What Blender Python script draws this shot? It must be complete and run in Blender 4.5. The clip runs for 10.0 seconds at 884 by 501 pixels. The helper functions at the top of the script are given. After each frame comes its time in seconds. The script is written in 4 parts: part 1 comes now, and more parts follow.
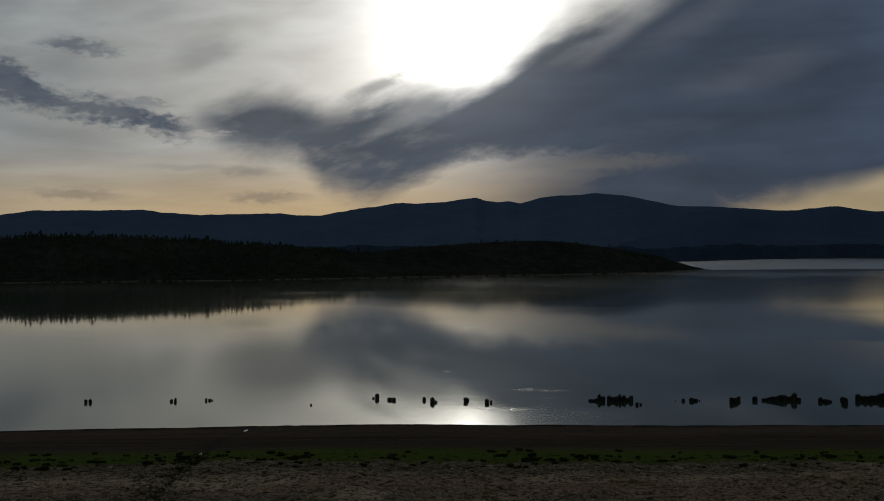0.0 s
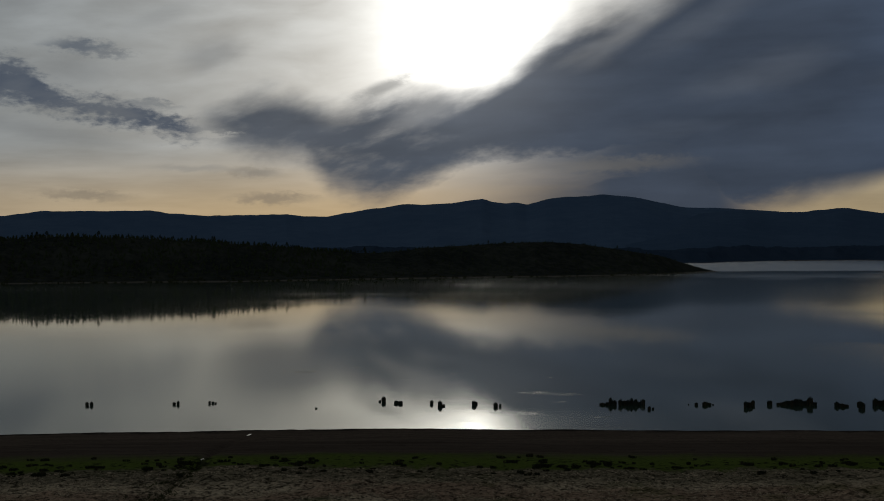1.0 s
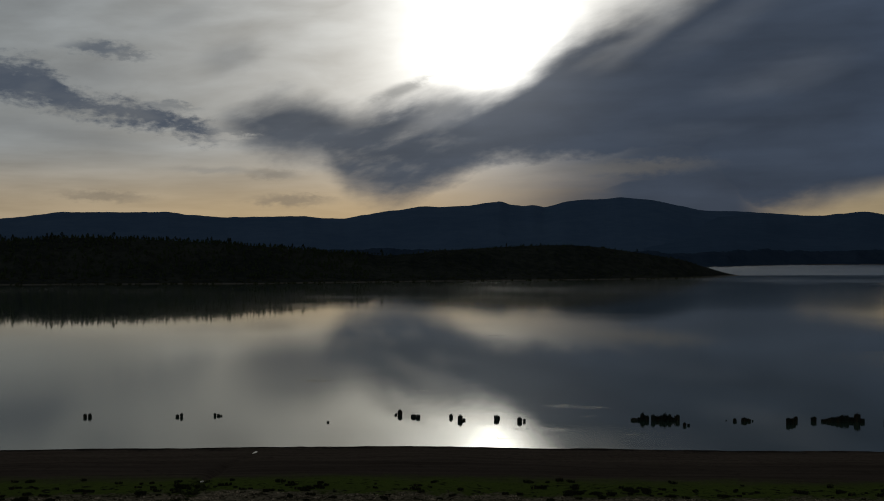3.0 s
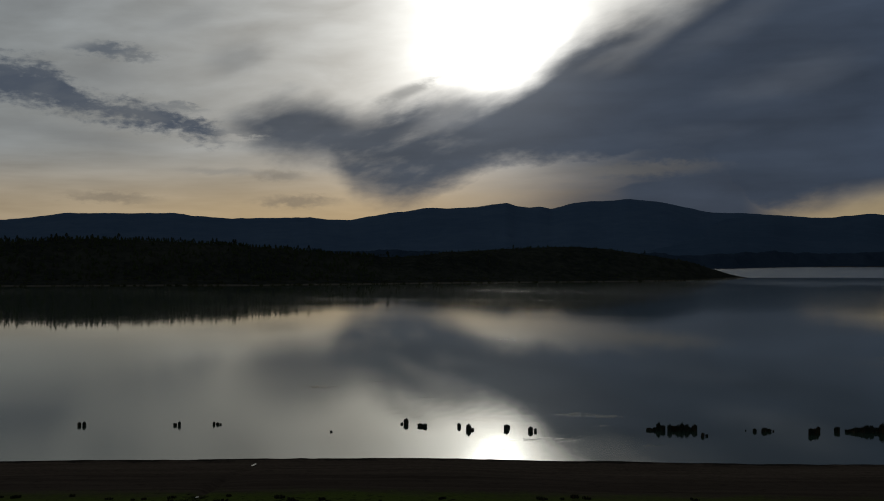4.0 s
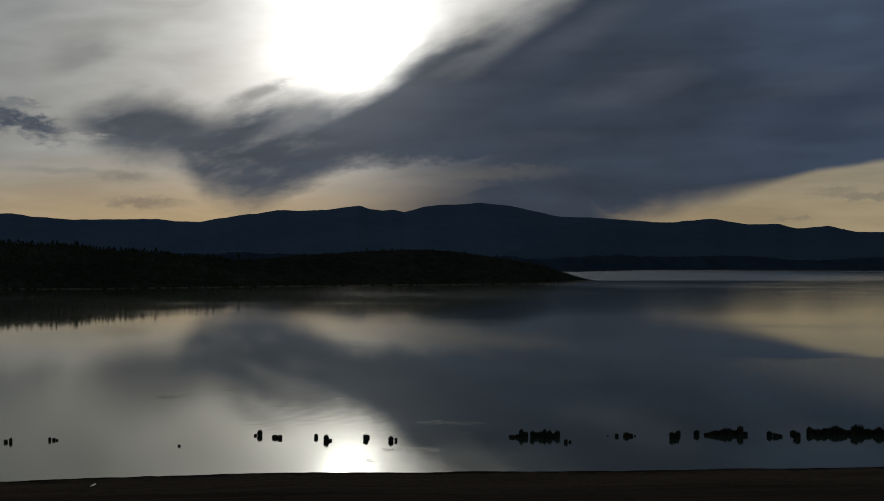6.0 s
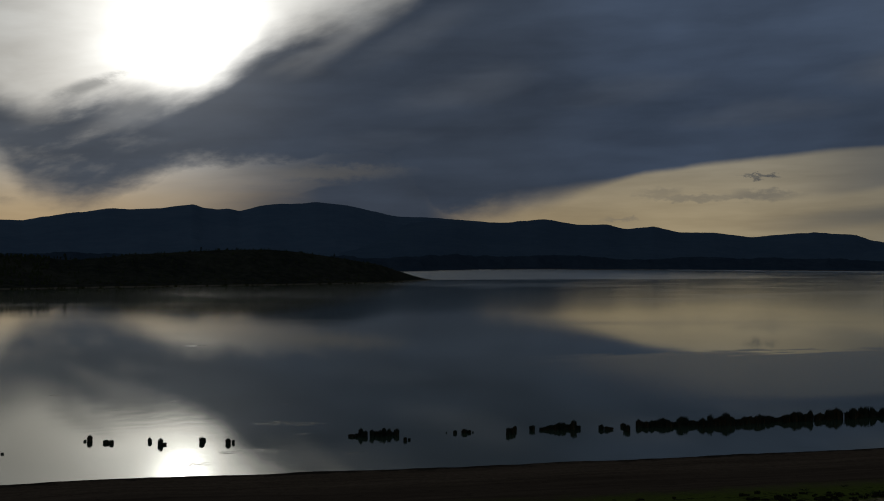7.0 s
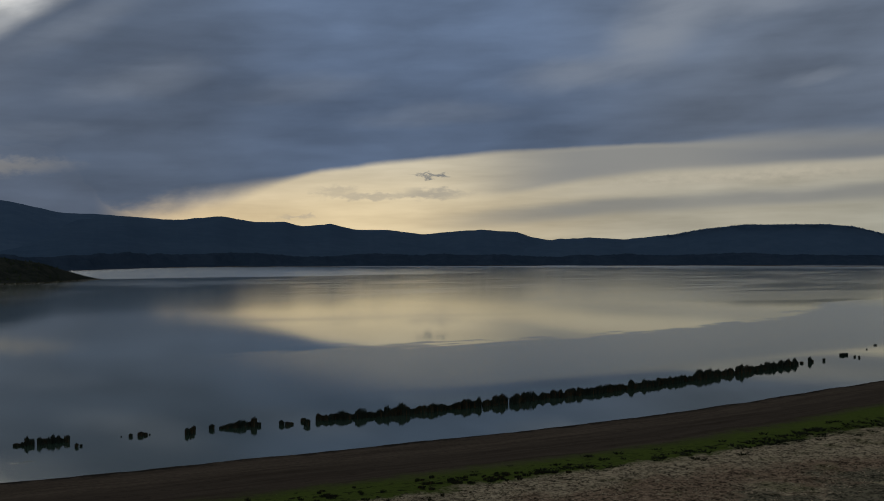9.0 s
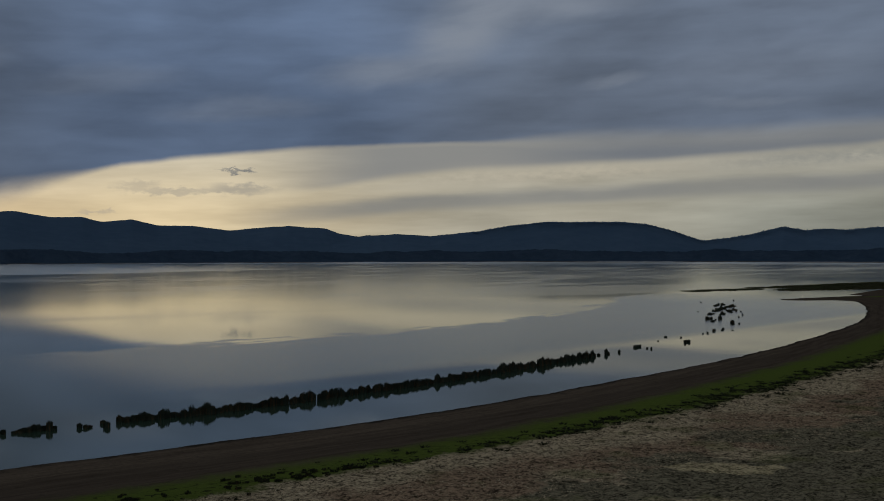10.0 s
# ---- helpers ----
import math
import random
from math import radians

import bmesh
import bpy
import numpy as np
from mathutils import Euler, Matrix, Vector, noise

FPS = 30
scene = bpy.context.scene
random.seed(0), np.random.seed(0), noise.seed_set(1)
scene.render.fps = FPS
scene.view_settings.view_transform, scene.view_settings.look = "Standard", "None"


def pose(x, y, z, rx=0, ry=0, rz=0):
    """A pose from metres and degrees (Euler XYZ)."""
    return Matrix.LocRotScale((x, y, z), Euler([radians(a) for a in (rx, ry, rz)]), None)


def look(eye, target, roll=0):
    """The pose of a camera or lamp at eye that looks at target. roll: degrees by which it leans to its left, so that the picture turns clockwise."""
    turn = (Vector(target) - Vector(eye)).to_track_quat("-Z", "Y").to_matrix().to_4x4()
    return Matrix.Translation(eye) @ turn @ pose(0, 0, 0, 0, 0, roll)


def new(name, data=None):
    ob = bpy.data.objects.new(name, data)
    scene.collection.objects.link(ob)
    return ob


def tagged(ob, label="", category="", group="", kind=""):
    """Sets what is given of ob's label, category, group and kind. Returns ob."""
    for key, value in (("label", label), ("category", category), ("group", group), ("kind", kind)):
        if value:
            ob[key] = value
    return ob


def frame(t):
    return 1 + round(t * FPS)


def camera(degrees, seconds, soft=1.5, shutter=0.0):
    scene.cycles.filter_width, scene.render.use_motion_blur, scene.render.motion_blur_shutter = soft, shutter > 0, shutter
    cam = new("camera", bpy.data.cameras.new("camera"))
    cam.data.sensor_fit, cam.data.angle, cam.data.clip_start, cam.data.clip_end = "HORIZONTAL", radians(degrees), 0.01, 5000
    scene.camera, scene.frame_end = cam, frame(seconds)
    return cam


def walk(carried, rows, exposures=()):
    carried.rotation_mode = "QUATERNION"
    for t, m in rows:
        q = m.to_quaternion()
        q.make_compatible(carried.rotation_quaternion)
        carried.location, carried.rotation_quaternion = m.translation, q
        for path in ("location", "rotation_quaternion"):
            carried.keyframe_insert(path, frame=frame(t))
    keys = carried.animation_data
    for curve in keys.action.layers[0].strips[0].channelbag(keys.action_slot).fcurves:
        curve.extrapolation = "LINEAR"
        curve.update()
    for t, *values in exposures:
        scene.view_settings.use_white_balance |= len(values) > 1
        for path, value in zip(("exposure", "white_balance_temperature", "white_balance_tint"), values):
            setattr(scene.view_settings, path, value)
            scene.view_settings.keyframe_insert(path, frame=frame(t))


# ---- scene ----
cam = camera(43.56, 10.0, soft=1.0)
PATH = [
    (0, pose(0.19, -2.12, 30.00, 89.832, 0, -0.001) @ pose(0, 0, 0, 0, 0, -0.049)),
    (0.5, pose(0.06, -0.28, 29.96, 89.849, 0, 0.162) @ pose(0, 0, 0, 0, 0, -0.010)),
    (1, pose(-0.06, 2.15, 29.84, 89.895, 0, 0.348) @ pose(0, 0, 0, 0, 0, 0.033)),
    (1.5, pose(-0.04, 4.88, 29.92, 89.910, 0, 0.585) @ pose(0, 0, 0, 0, 0, 0.075)),
    (2, pose(-0.31, 7.97, 30.05, 89.932, 0, 0.770) @ pose(0, 0, 0, 0, 0, 0.150)),
    (2.5, pose(-0.56, 11.53, 30.01, 89.978, 0, 0.980) @ pose(0, 0, 0, 0, 0, 0.202)),
    (4, pose(-1.30, 22.89, 30.26, 90.092, 0, 1.552) @ pose(0, 0, 0, 0, 0, 0.366)),
    (4.5, pose(-1.53, 26.04, 30.31, 90.145, 0, 1.186) @ pose(0, 0, 0, 0, 0, 0.410)),
    (5, pose(-1.91, 28.35, 30.29, 90.196, 0, -0.923) @ pose(0, 0, 0, 0, 0, 0.432)),
    (5.2, pose(-2.01, 28.91, 30.28, 90.220, 0, -1.980) @ pose(0, 0, 0, 0, 0, 0.440)),
    (6.3, pose(-2.31, 30.52, 30.18, 90.325, 0, -8.300) @ pose(0, 0, 0, 0, 0, 0.475)),
    (6.5, pose(-2.34, 30.60, 30.16, 90.332, 0, -10.154) @ pose(0, 0, 0, 0, 0, 0.476)),
    (7, pose(-2.63, 30.46, 30.08, 90.351, 0, -14.492) @ pose(0, 0, 0, 0, 0, 0.437)),
    (7.5, pose(-2.71, 30.30, 30.01, 90.312, 0, -17.756) @ pose(0, 0, 0, 0, 0, 0.303)),
    (8, pose(-2.61, 29.96, 30.04, 90.312, 0, -22.284) @ pose(0, 0, 0, 0, 0, 0.218)),
    (8.5, pose(-2.89, 29.96, 29.94, 90.318, 0, -27.887) @ pose(0, 0, 0, 0, 0, 0.174)),
    (9, pose(-3.33, 29.77, 29.92, 90.283, 0, -31.086) @ pose(0, 0, 0, 0, 0, 0.053)),
    (9.5, pose(-2.98, 29.12, 29.88, 90.230, 0, -34.232) @ pose(0, 0, 0, 0, 0, 0.032)),
    (10, pose(-3.55, 29.40, 29.91, 90.108, 0, -41.005) @ pose(0, 0, 0, 0, 0, 0.026)),
]
walk(cam, PATH, exposures=((0.0, 0.0), (4.0, -0.11), (6.5, -0.27), (7.0, -0.31), (7.5, -0.29), (8.0, -0.07), (8.5, 0.85), (9.0, 0.97), (10.0, 0.94)))

# ---------------------------------------------------------------- sky and sun
SUN_AZ, SUN_EL = 1.4, 11.36          # degrees: to the right of +Y, above the horizon

world = bpy.data.worlds.new("sky")
scene.world = world
world.use_nodes = True


class Nodes:
    """Short hands for building node trees."""

    def __init__(self, tree):
        self.tree = tree

    def add(self, kind, **settings):
        n = self.tree.nodes.new(kind)
        for key, value in settings.items():
            setattr(n, key, value)
        return n

    def put(self, socket, value):
        if isinstance(value, (int, float)):
            socket.default_value = value
        elif isinstance(value, tuple):
            socket.default_value = value if len(value) == len(socket.default_value) else (*value, 1)
        else:
            self.tree.links.new(value, socket)

    def m(self, op, a, b=0.0, c=0.0, clamp=False):
        n = self.add("ShaderNodeMath", operation=op, use_clamp=clamp)
        for socket, value in zip(n.inputs, (a, b, c)):
            self.put(socket, value)
        return n.outputs[0]

    def step(self, x, lo, hi):
        n = self.add("ShaderNodeMapRange", interpolation_type="SMOOTHSTEP")
        for socket, value in zip(n.inputs, (x, lo, hi)):
            self.put(socket, value)
        return n.outputs[0]

    def mix(self, f, a, b, blend="MIX"):
        n = self.add("ShaderNodeMix", data_type="RGBA", blend_type=blend)
        self.put(n.inputs[0], f)
        self.put(n.inputs[6], a)
        self.put(n.inputs[7], b)
        return n.outputs[2]

    def xyz(self, x, y, z=0.0):
        n = self.add("ShaderNodeCombineXYZ")
        for socket, value in zip(n.inputs, (x, y, z)):
            self.put(socket, value)
        return n.outputs[0]

    def noise(self, vector, scale, detail=4.0, rough=0.55, distort=0.0):
        n = self.add("ShaderNodeTexNoise")
        self.put(n.inputs["Vector"], vector)
        for key, value in (("Scale", scale), ("Detail", detail), ("Roughness", rough), ("Distortion", distort)):
            self.put(n.inputs[key], value)
        return n.outputs[0]

    def curve(self, x, lo, hi, top, *points):
        """A smooth line through (x, value) points, values from 0 to top, for x from lo to hi."""
        n = self.add("ShaderNodeValToRGB")
        ramp = n.color_ramp
        ramp.interpolation = "CARDINAL"
        while len(ramp.elements) < len(points):
            ramp.elements.new(0.5)
        for e, (px, v) in zip(ramp.elements, points):
            e.position = (px - lo) / (hi - lo)
        for e, (px, v) in zip(ramp.elements, points):
            e.color = (v / top, v / top, v / top, 1)
        self.put(n.inputs[0], self.m("DIVIDE", self.m("SUBTRACT", x, lo), hi - lo))
        return self.m("MULTIPLY", n.outputs[0], top)


def build_sky(tree):
    k = Nodes(tree)
    way = k.add("ShaderNodeTexCoord").outputs["Generated"]
    split = k.add("ShaderNodeSeparateXYZ")
    k.put(split.inputs[0], way)
    dx, dy, dz = split.outputs
    az = k.m("MULTIPLY", k.m("ARCTAN2", dx, dy), 180 / math.pi)
    el = k.m("MULTIPLY_ADD", k.m("ARCSINE", dz), 180 / math.pi, -0.36)      # lowered 0.36 to fit the drawn clouds to the camera's view
    # the clouds are drawn out along the wind
    p = k.xyz(k.m("MULTIPLY", az, 0.7), k.m("MULTIPLY_ADD", az, -0.50, k.m("MULTIPLY", el, 1.7)))
    q = k.xyz(k.m("MULTIPLY", az, 0.45), k.m("MULTIPLY_ADD", az, -0.10, k.m("MULTIPLY", el, 1.5)))
    soft = k.m("SUBTRACT", k.noise(p, 0.22, 3, 0.5), 0.5)
    fine = k.m("SUBTRACT", k.noise(p, 0.7, 5, 0.58), 0.5)
    wide = k.m("SUBTRACT", k.noise(q, 0.13, 3, 0.5, 0.5), 0.5)
    puff = k.m("SUBTRACT", k.noise(q, 0.48, 5, 0.52, 0.25), 0.5)
    level = k.m("SUBTRACT", k.noise(k.xyz(k.m("MULTIPLY", az, 0.22), k.m("MULTIPLY_ADD", az, -0.02, k.m("MULTIPLY", el, 1.9)), 5.0), 0.55, 4, 0.55), 0.5)
    shred = k.m("SUBTRACT", k.noise(k.xyz(az, k.m("MULTIPLY", el, 2.2), 2.0), 1.5, 5, 0.62), 0.5)

    place = k.xyz(k.m("MULTIPLY_ADD", wide, 1.6, k.m("MULTIPLY_ADD", puff, 1.0, az)), k.m("MULTIPLY_ADD", soft, 0.9, k.m("MULTIPLY_ADD", fine, 0.55, el)))
    torn_place = k.xyz(k.m("MULTIPLY_ADD", shred, 2.2, az), k.m("MULTIPLY_ADD", shred, 0.9, el))

    def blob(a, e, long, high, tilt=0.0, where=None):
        """A soft oval of cloud, 1 in the middle, at azimuth a and elevation e."""
        n = k.add("ShaderNodeMapping", vector_type="TEXTURE")
        k.put(n.inputs["Vector"], where or place)
        n.inputs["Location"].default_value = (a, e, 0)
        n.inputs["Rotation"].default_value = (0, 0, radians(tilt))
        n.inputs["Scale"].default_value = (long, high, 1)
        g = k.add("ShaderNodeTexGradient", gradient_type="SPHERICAL")
        k.put(g.inputs[0], n.outputs[0])
        return k.step(g.outputs[1], 0.0, 0.85)

    def spread(*ovals):
        """Several weighted ovals added up: (weight, a, e, long, high, tilt)."""
        total = 0.0
        for weight, *oval in ovals:
            total = k.m("MULTIPLY_ADD", blob(*oval), weight, total)
        return total

    # distance from the sun, degrees
    sun = Vector((math.sin(radians(SUN_AZ)) * math.cos(radians(SUN_EL)), math.cos(radians(SUN_AZ)) * math.cos(radians(SUN_EL)), math.sin(radians(SUN_EL))))
    dot = k.add("ShaderNodeVectorMath", operation="DOT_PRODUCT")
    k.put(dot.inputs[0], way)
    dot.inputs[1].default_value = sun
    off = k.m("MULTIPLY", k.m("ARCCOSINE", k.m("MINIMUM", dot.outputs["Value"], 0.99999)), 180 / math.pi)

    def bell(width, power=2.0):
        return k.m("EXPONENT", k.m("MULTIPLY", k.m("POWER", k.m("DIVIDE", off, width), power), -1.0))

    # thin high veil, warm at the horizon, over the clear sky
    clear = k.add("ShaderNodeTexSky", sky_type="NISHITA", sun_disc=False, sun_elevation=radians(SUN_EL), sun_rotation=radians(SUN_AZ), dust_density=3.0)
    warm = k.mix(k.step(az, -24.0, -8.0), (0.345, 0.282, 0.196, 1), (0.335, 0.260, 0.160, 1))
    warm = k.mix(k.step(az, 10.0, 24.0), warm, (0.318, 0.262, 0.168, 1))
    warm = k.mix(k.step(az, 26.0, 44.0), warm, (0.190, 0.180, 0.145, 1))
    warm = k.mix(k.step(az, 46.0, 60.0), warm, (0.132, 0.136, 0.118, 1))
    above = k.mix(k.step(az, 8.0, 26.0), (0.232, 0.258, 0.274, 1), (0.258, 0.236, 0.186, 1))
    above = k.mix(k.step(az, 32.0, 48.0), above, (0.195, 0.185, 0.155, 1))
    warm = k.mix(k.step(el, 1.2, 5.0), warm, above)
    warm = k.mix(k.step(el, 12.0, 40.0), warm, (0.105, 0.110, 0.114, 1))
    shade = k.m("MULTIPLY_ADD", level, k.m("MULTIPLY", k.step(el, 8.0, 4.0), 0.9), 1.0)
    shade = k.m("MULTIPLY_ADD", puff, k.m("MULTIPLY_ADD", k.step(el, 4.0, 8.0), 0.55, 0.25), shade)
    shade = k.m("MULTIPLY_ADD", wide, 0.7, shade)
    veil = k.mix(1.0, warm, shade, "MULTIPLY")
    glow = k.m("ADD", k.m("MULTIPLY_ADD", bell(0.8, 1.3), 17.0, k.m("MULTIPLY", bell(4.1), 1.5)), k.m("MULTIPLY", k.m("MULTIPLY", bell(9.8, 1.6), k.m("MULTIPLY_ADD", k.step(el, 1.0, 7.0), 0.75, 0.25)), k.m("MULTIPLY_ADD", puff, 0.40, 0.58)))
    veil = k.mix(1.0, veil, k.mix(1.0, (0.985, 0.988, 0.955, 1), glow, "MULTIPLY"), "ADD")
    dim = k.add("ShaderNodeVectorMath", operation="SCALE")
    k.put(dim.inputs[0], clear.outputs[0])
    dim.inputs["Scale"].default_value = 0.03
    sky = k.mix(0.92, dim.outputs[0], veil)
    # grey mottling in the veil
    mottle = spread((0.42, -12.2, 9.3, 2.4, 1.1, 12), (0.30, -19.0, 8.3, 3.0, 1.3, 0), (0.30, -20.5, 5.3, 5.5, 0.7, -8), (0.25, -9.9, 3.5, 1.8, 0.4, 0), (0.30, -13.0, 3.6, 3.0, 0.25, 0), (0.25, -22.0, 11.5, 4.0, 1.4, 10), (0.2, -14.5, 11.2, 2.5, 0.8, 20))
    sky = k.mix(mottle, sky, (0.150, 0.160, 0.170, 1))

    # the long bank of cloud
    top = k.curve(az, -30, 90, 20, (-30, 3), (-14.5, 5.0), (-12.7, 6.3), (-11, 7.3), (-9.5, 7.7), (-7.8, 7.5), (-6, 7.0), (-3.7, 7.45), (-0.8, 7.95), (1, 8.05), (2.3, 8.5), (3.6, 9.3), (5, 10.4), (6.4, 11.2), (8, 11.9), (11, 12.8), (14, 14.0), (18, 16), (26, 18.5), (90, 20))
    low = k.curve(az, -30, 90, 20, (-30, 9), (-14.5, 6.4), (-12.5, 5.8), (-11.4, 5.25), (-10, 4.6), (-8.3, 4.45), (-7.2, 4.1), (-6.2, 2.9), (-5.1, 2.45), (-3.7, 2.25), (-1.9, 2.65), (-0.7, 3.15), (0.7, 3.85), (2.2, 4.05), (5.1, 3.85), (7.4, 3.8), (9.3, 3.95), (11.4, 3.9), (12.8, 2.8), (14, 1.5), (15, 1.5), (16.5, 1.9), (18.2, 2.25), (21.2, 3.0), (24.1, 3.82), (27.1, 4.33), (32.6, 4.87), (38.6, 5.17), (47, 5.37), (60, 5.6), (90, 6.5))
    calm = k.step(az, 14.0, 23.0)
    e_top = k.m("ADD", el, k.m("MULTIPLY_ADD", soft, 1.5, k.m("MULTIPLY", fine, 0.9)))
    e_low = k.m("ADD", el, k.m("MULTIPLY", k.m("MULTIPLY_ADD", soft, 1.0, k.m("MULTIPLY_ADD", level, 1.0, k.m("MULTIPLY_ADD", shred, 0.5, k.m("MULTIPLY", fine, 0.8)))), k.m("MULTIPLY_ADD", calm, -0.88, 1.0)))
    over = k.m("SUBTRACT", e_low, low)
    under = k.m("SUBTRACT", top, e_top)
    crisp = k.m("MULTIPLY_ADD", k.step(az, 42.0, 50.0), 0.6, k.m("MULTIPLY_ADD", k.step(az, 18.0, 24.0), -0.85, 1.05))
    rim_soft = k.step(az, 0.0, -6.0)
    bank = k.m("MULTIPLY", k.step(over, k.m("MULTIPLY", crisp, -1.0), crisp), k.step(under, k.m("MULTIPLY_ADD", rim_soft, 0.2, -0.9), k.m("MULTIPLY_ADD", rim_soft, -0.2, 1.4)))
    # grey layer hanging below the bank's gap, thinning towards the sun
    gap = k.curve(az, 0, 20, 6, (0, 1.6), (3, 2.0), (5.1, 2.6), (7.9, 3.4), (10.8, 3.75), (12.5, 4.2), (16, 4.3), (20, 4.3))
    lower = k.m("MULTIPLY", k.step(k.m("SUBTRACT", gap, k.m("MULTIPLY_ADD", level, 0.6, el)), -0.35, 0.45), k.m("MULTIPLY", k.step(az, 1.0, 8.5), k.step(az, 18.0, 13.5)))
    lower = k.m("MAXIMUM", k.m("MULTIPLY", lower, 0.993), k.m("MULTIPLY", k.m("MULTIPLY", k.step(k.m("MULTIPLY_ADD", level, 5.0, az), -6.0, 9.8), k.step(az, 18.0, 13.5)), 0.992))
    bank = k.m("MAXIMUM", bank, k.m("MULTIPLY", lower, k.step(el, 6.5, 5.0)))
    # light coming through thin places near the sun
    thin = spread((0.13, -1.4, 6.45, 3.6, 0.9, 19), (0.09, 8.6, 10.2, 3.4, 0.8, 30), (0.16, 10.6, 11.8, 4.5, 1.0, 28), (0.05, 6.6, 9.6, 2.0, 0.5, 32), (0.14, -5.6, 6.6, 1.8, 0.9, 30))
    thin = k.m("MULTIPLY_ADD", k.m("MULTIPLY", k.step(k.m("MULTIPLY_ADD", fine, 0.8, puff), -0.05, 0.35), k.step(az, 2.0, -6.0)), 0.22, thin)
    bank = k.m("MULTIPLY", bank, k.m("SUBTRACT", 1.0, thin))
    high = k.m("MULTIPLY", k.step(el, 12.0, 20.0), k.step(k.m("ADD", az, k.m("MULTIPLY", soft, 20.0)), 4.0, 16.0))
    bank = k.m("MAXIMUM", bank, k.m("MULTIPLY", high, 0.9))
    dark = k.mix(k.step(az, -5.0, 8.0), (0.064, 0.078, 0.102, 1), (0.044, 0.059, 0.087, 1))
    dark = k.mix(k.step(az, 16.0, 26.0), dark, (0.047, 0.067, 0.106, 1))
    dark = k.mix(k.step(az, 34.0, 46.0), dark, (0.058, 0.073, 0.100, 1))
    dark = k.mix(1.0, dark, k.m("MULTIPLY_ADD", wide, 0.9, k.m("MULTIPLY_ADD", puff, 0.5, k.m("MULTIPLY_ADD", level, 0.35, 1.0))), "MULTIPLY")
    dark = k.mix(1.0, dark, k.m("MULTIPLY_ADD", k.m("MULTIPLY", k.step(az, 14.0, 24.0), k.step(el, 7.0, 12.0)), 0.20, 1.0), "MULTIPLY")
    pale = spread((0.50, 38.4, 9.0, 5.5, 1.2, 6), (0.80, 42.2, 11.0, 3.6, 2.4, 20), (0.35, 49.8, 8.5, 2.2, 0.5, 10), (0.22, 56.5, 7.15, 4.0, 0.3, 0), (0.6, 46.5, 12.3, 6.0, 1.4, 0), (0.20, 24.0, 8.2, 5.0, 1.0, 6), (0.12, 58.0, 8.8, 9.0, 2.0, 5), (0.25, 30.5, 6.9, 6.0, 0.8, 4), (0.30, 15.5, 8.3, 5.0, 1.3, 12), (0.30, 13.0, 11.0, 5.0, 1.2, 25), (0.15, 11.0, 5.6, 4.0, 0.7, 5))
    pale = k.m("MULTIPLY", pale, k.m("MULTIPLY_ADD", puff, 1.6, 1.0))
    dark = k.mix(k.m("MINIMUM", pale, 1.0), dark, (0.112, 0.128, 0.155, 1))
    dark = k.mix(k.step(el, 13.5, 24.0), dark, (0.088, 0.092, 0.097, 1))
    dark = k.mix(1.0, dark, k.mix(k.m("MULTIPLY", bell(5.0), 0.09), (0, 0, 0, 1), (1.0, 0.97, 0.9, 1)), "ADD")
    sky = k.mix(k.m("MULTIPLY", bank, k.m("MULTIPLY_ADD", k.step(az, -2.0, -9.0), -0.05, 0.992)), sky, dark)

    # the ragged streak, away from the sun
    top2 = k.curve(az, -40, -8, 20, (-40, 11), (-25, 9.2), (-23, 8.75), (-21.2, 8.6), (-20.3, 7.9), (-19.1, 7.2), (-16.4, 7.0), (-15.1, 6.6), (-13.8, 6.2), (-12.4, 5.6), (-8, 5.0))
    low2 = k.curve(az, -40, -8, 20, (-40, 7), (-25, 7.0), (-23, 6.9), (-21, 6.6), (-19.1, 6.25), (-17.8, 5.95), (-15.1, 5.6), (-14, 5.3), (-12.4, 5.3), (-8, 5.4))
    torn = k.m("ADD", el, k.m("MULTIPLY_ADD", level, 0.9, k.m("MULTIPLY", shred, 1.9)))
    rag = k.m("MULTIPLY", k.step(k.m("SUBTRACT", torn, low2), -0.45, 0.45), k.step(k.m("SUBTRACT", top2, torn), -0.35, 0.5))
    rag = k.m("MULTIPLY", rag, k.m("MULTIPLY", k.step(az, -11.8, -13.5), k.m("MULTIPLY_ADD", puff, 0.9, 0.86)))
    sky = k.mix(k.m("MINIMUM", rag, 0.93), sky, (0.060, 0.077, 0.108, 1))

    def scrap(strength, tint, a, e, long, high, tilt=0.0):
        """A small torn scrap of cloud."""
        return k.mix(k.m("MULTIPLY", blob(a, e, long, high, tilt, torn_place), strength), sky, tint)

    sky = scrap(0.95, (0.120, 0.138, 0.162, 1), -18.5, 9.5, 2.2, 0.5)
    sky = scrap(0.6, (0.12, 0.135, 0.155, 1), -17.0, 9.2, 1.6, 0.3)
    sky = scrap(0.5, (0.12, 0.138, 0.16, 1), -15.0, 6.85, 2.0, 0.3, -5)
    sky = scrap(0.6, (0.42, 0.41, 0.38, 1), -12.0, 5.35, 1.6, 0.25)
    sky = scrap(0.36, (0.175, 0.160, 0.135, 1), 8.6, 3.95, 5.5, 0.6, 2)
    sky = scrap(0.75, (0.30, 0.30, 0.29, 1), -3.4, 7.9, 2.4, 0.5, 20)
    sky = scrap(0.75, (0.095, 0.098, 0.100, 1), 30.2, 3.82, 0.8, 0.12, -8)
    sky = scrap(0.85, (0.080, 0.085, 0.090, 1), 31.0, 3.78, 0.9, 0.17, 4)
    sky = scrap(0.55, (0.18, 0.166, 0.138, 1), 27.4, 2.72, 3.4, 0.24)
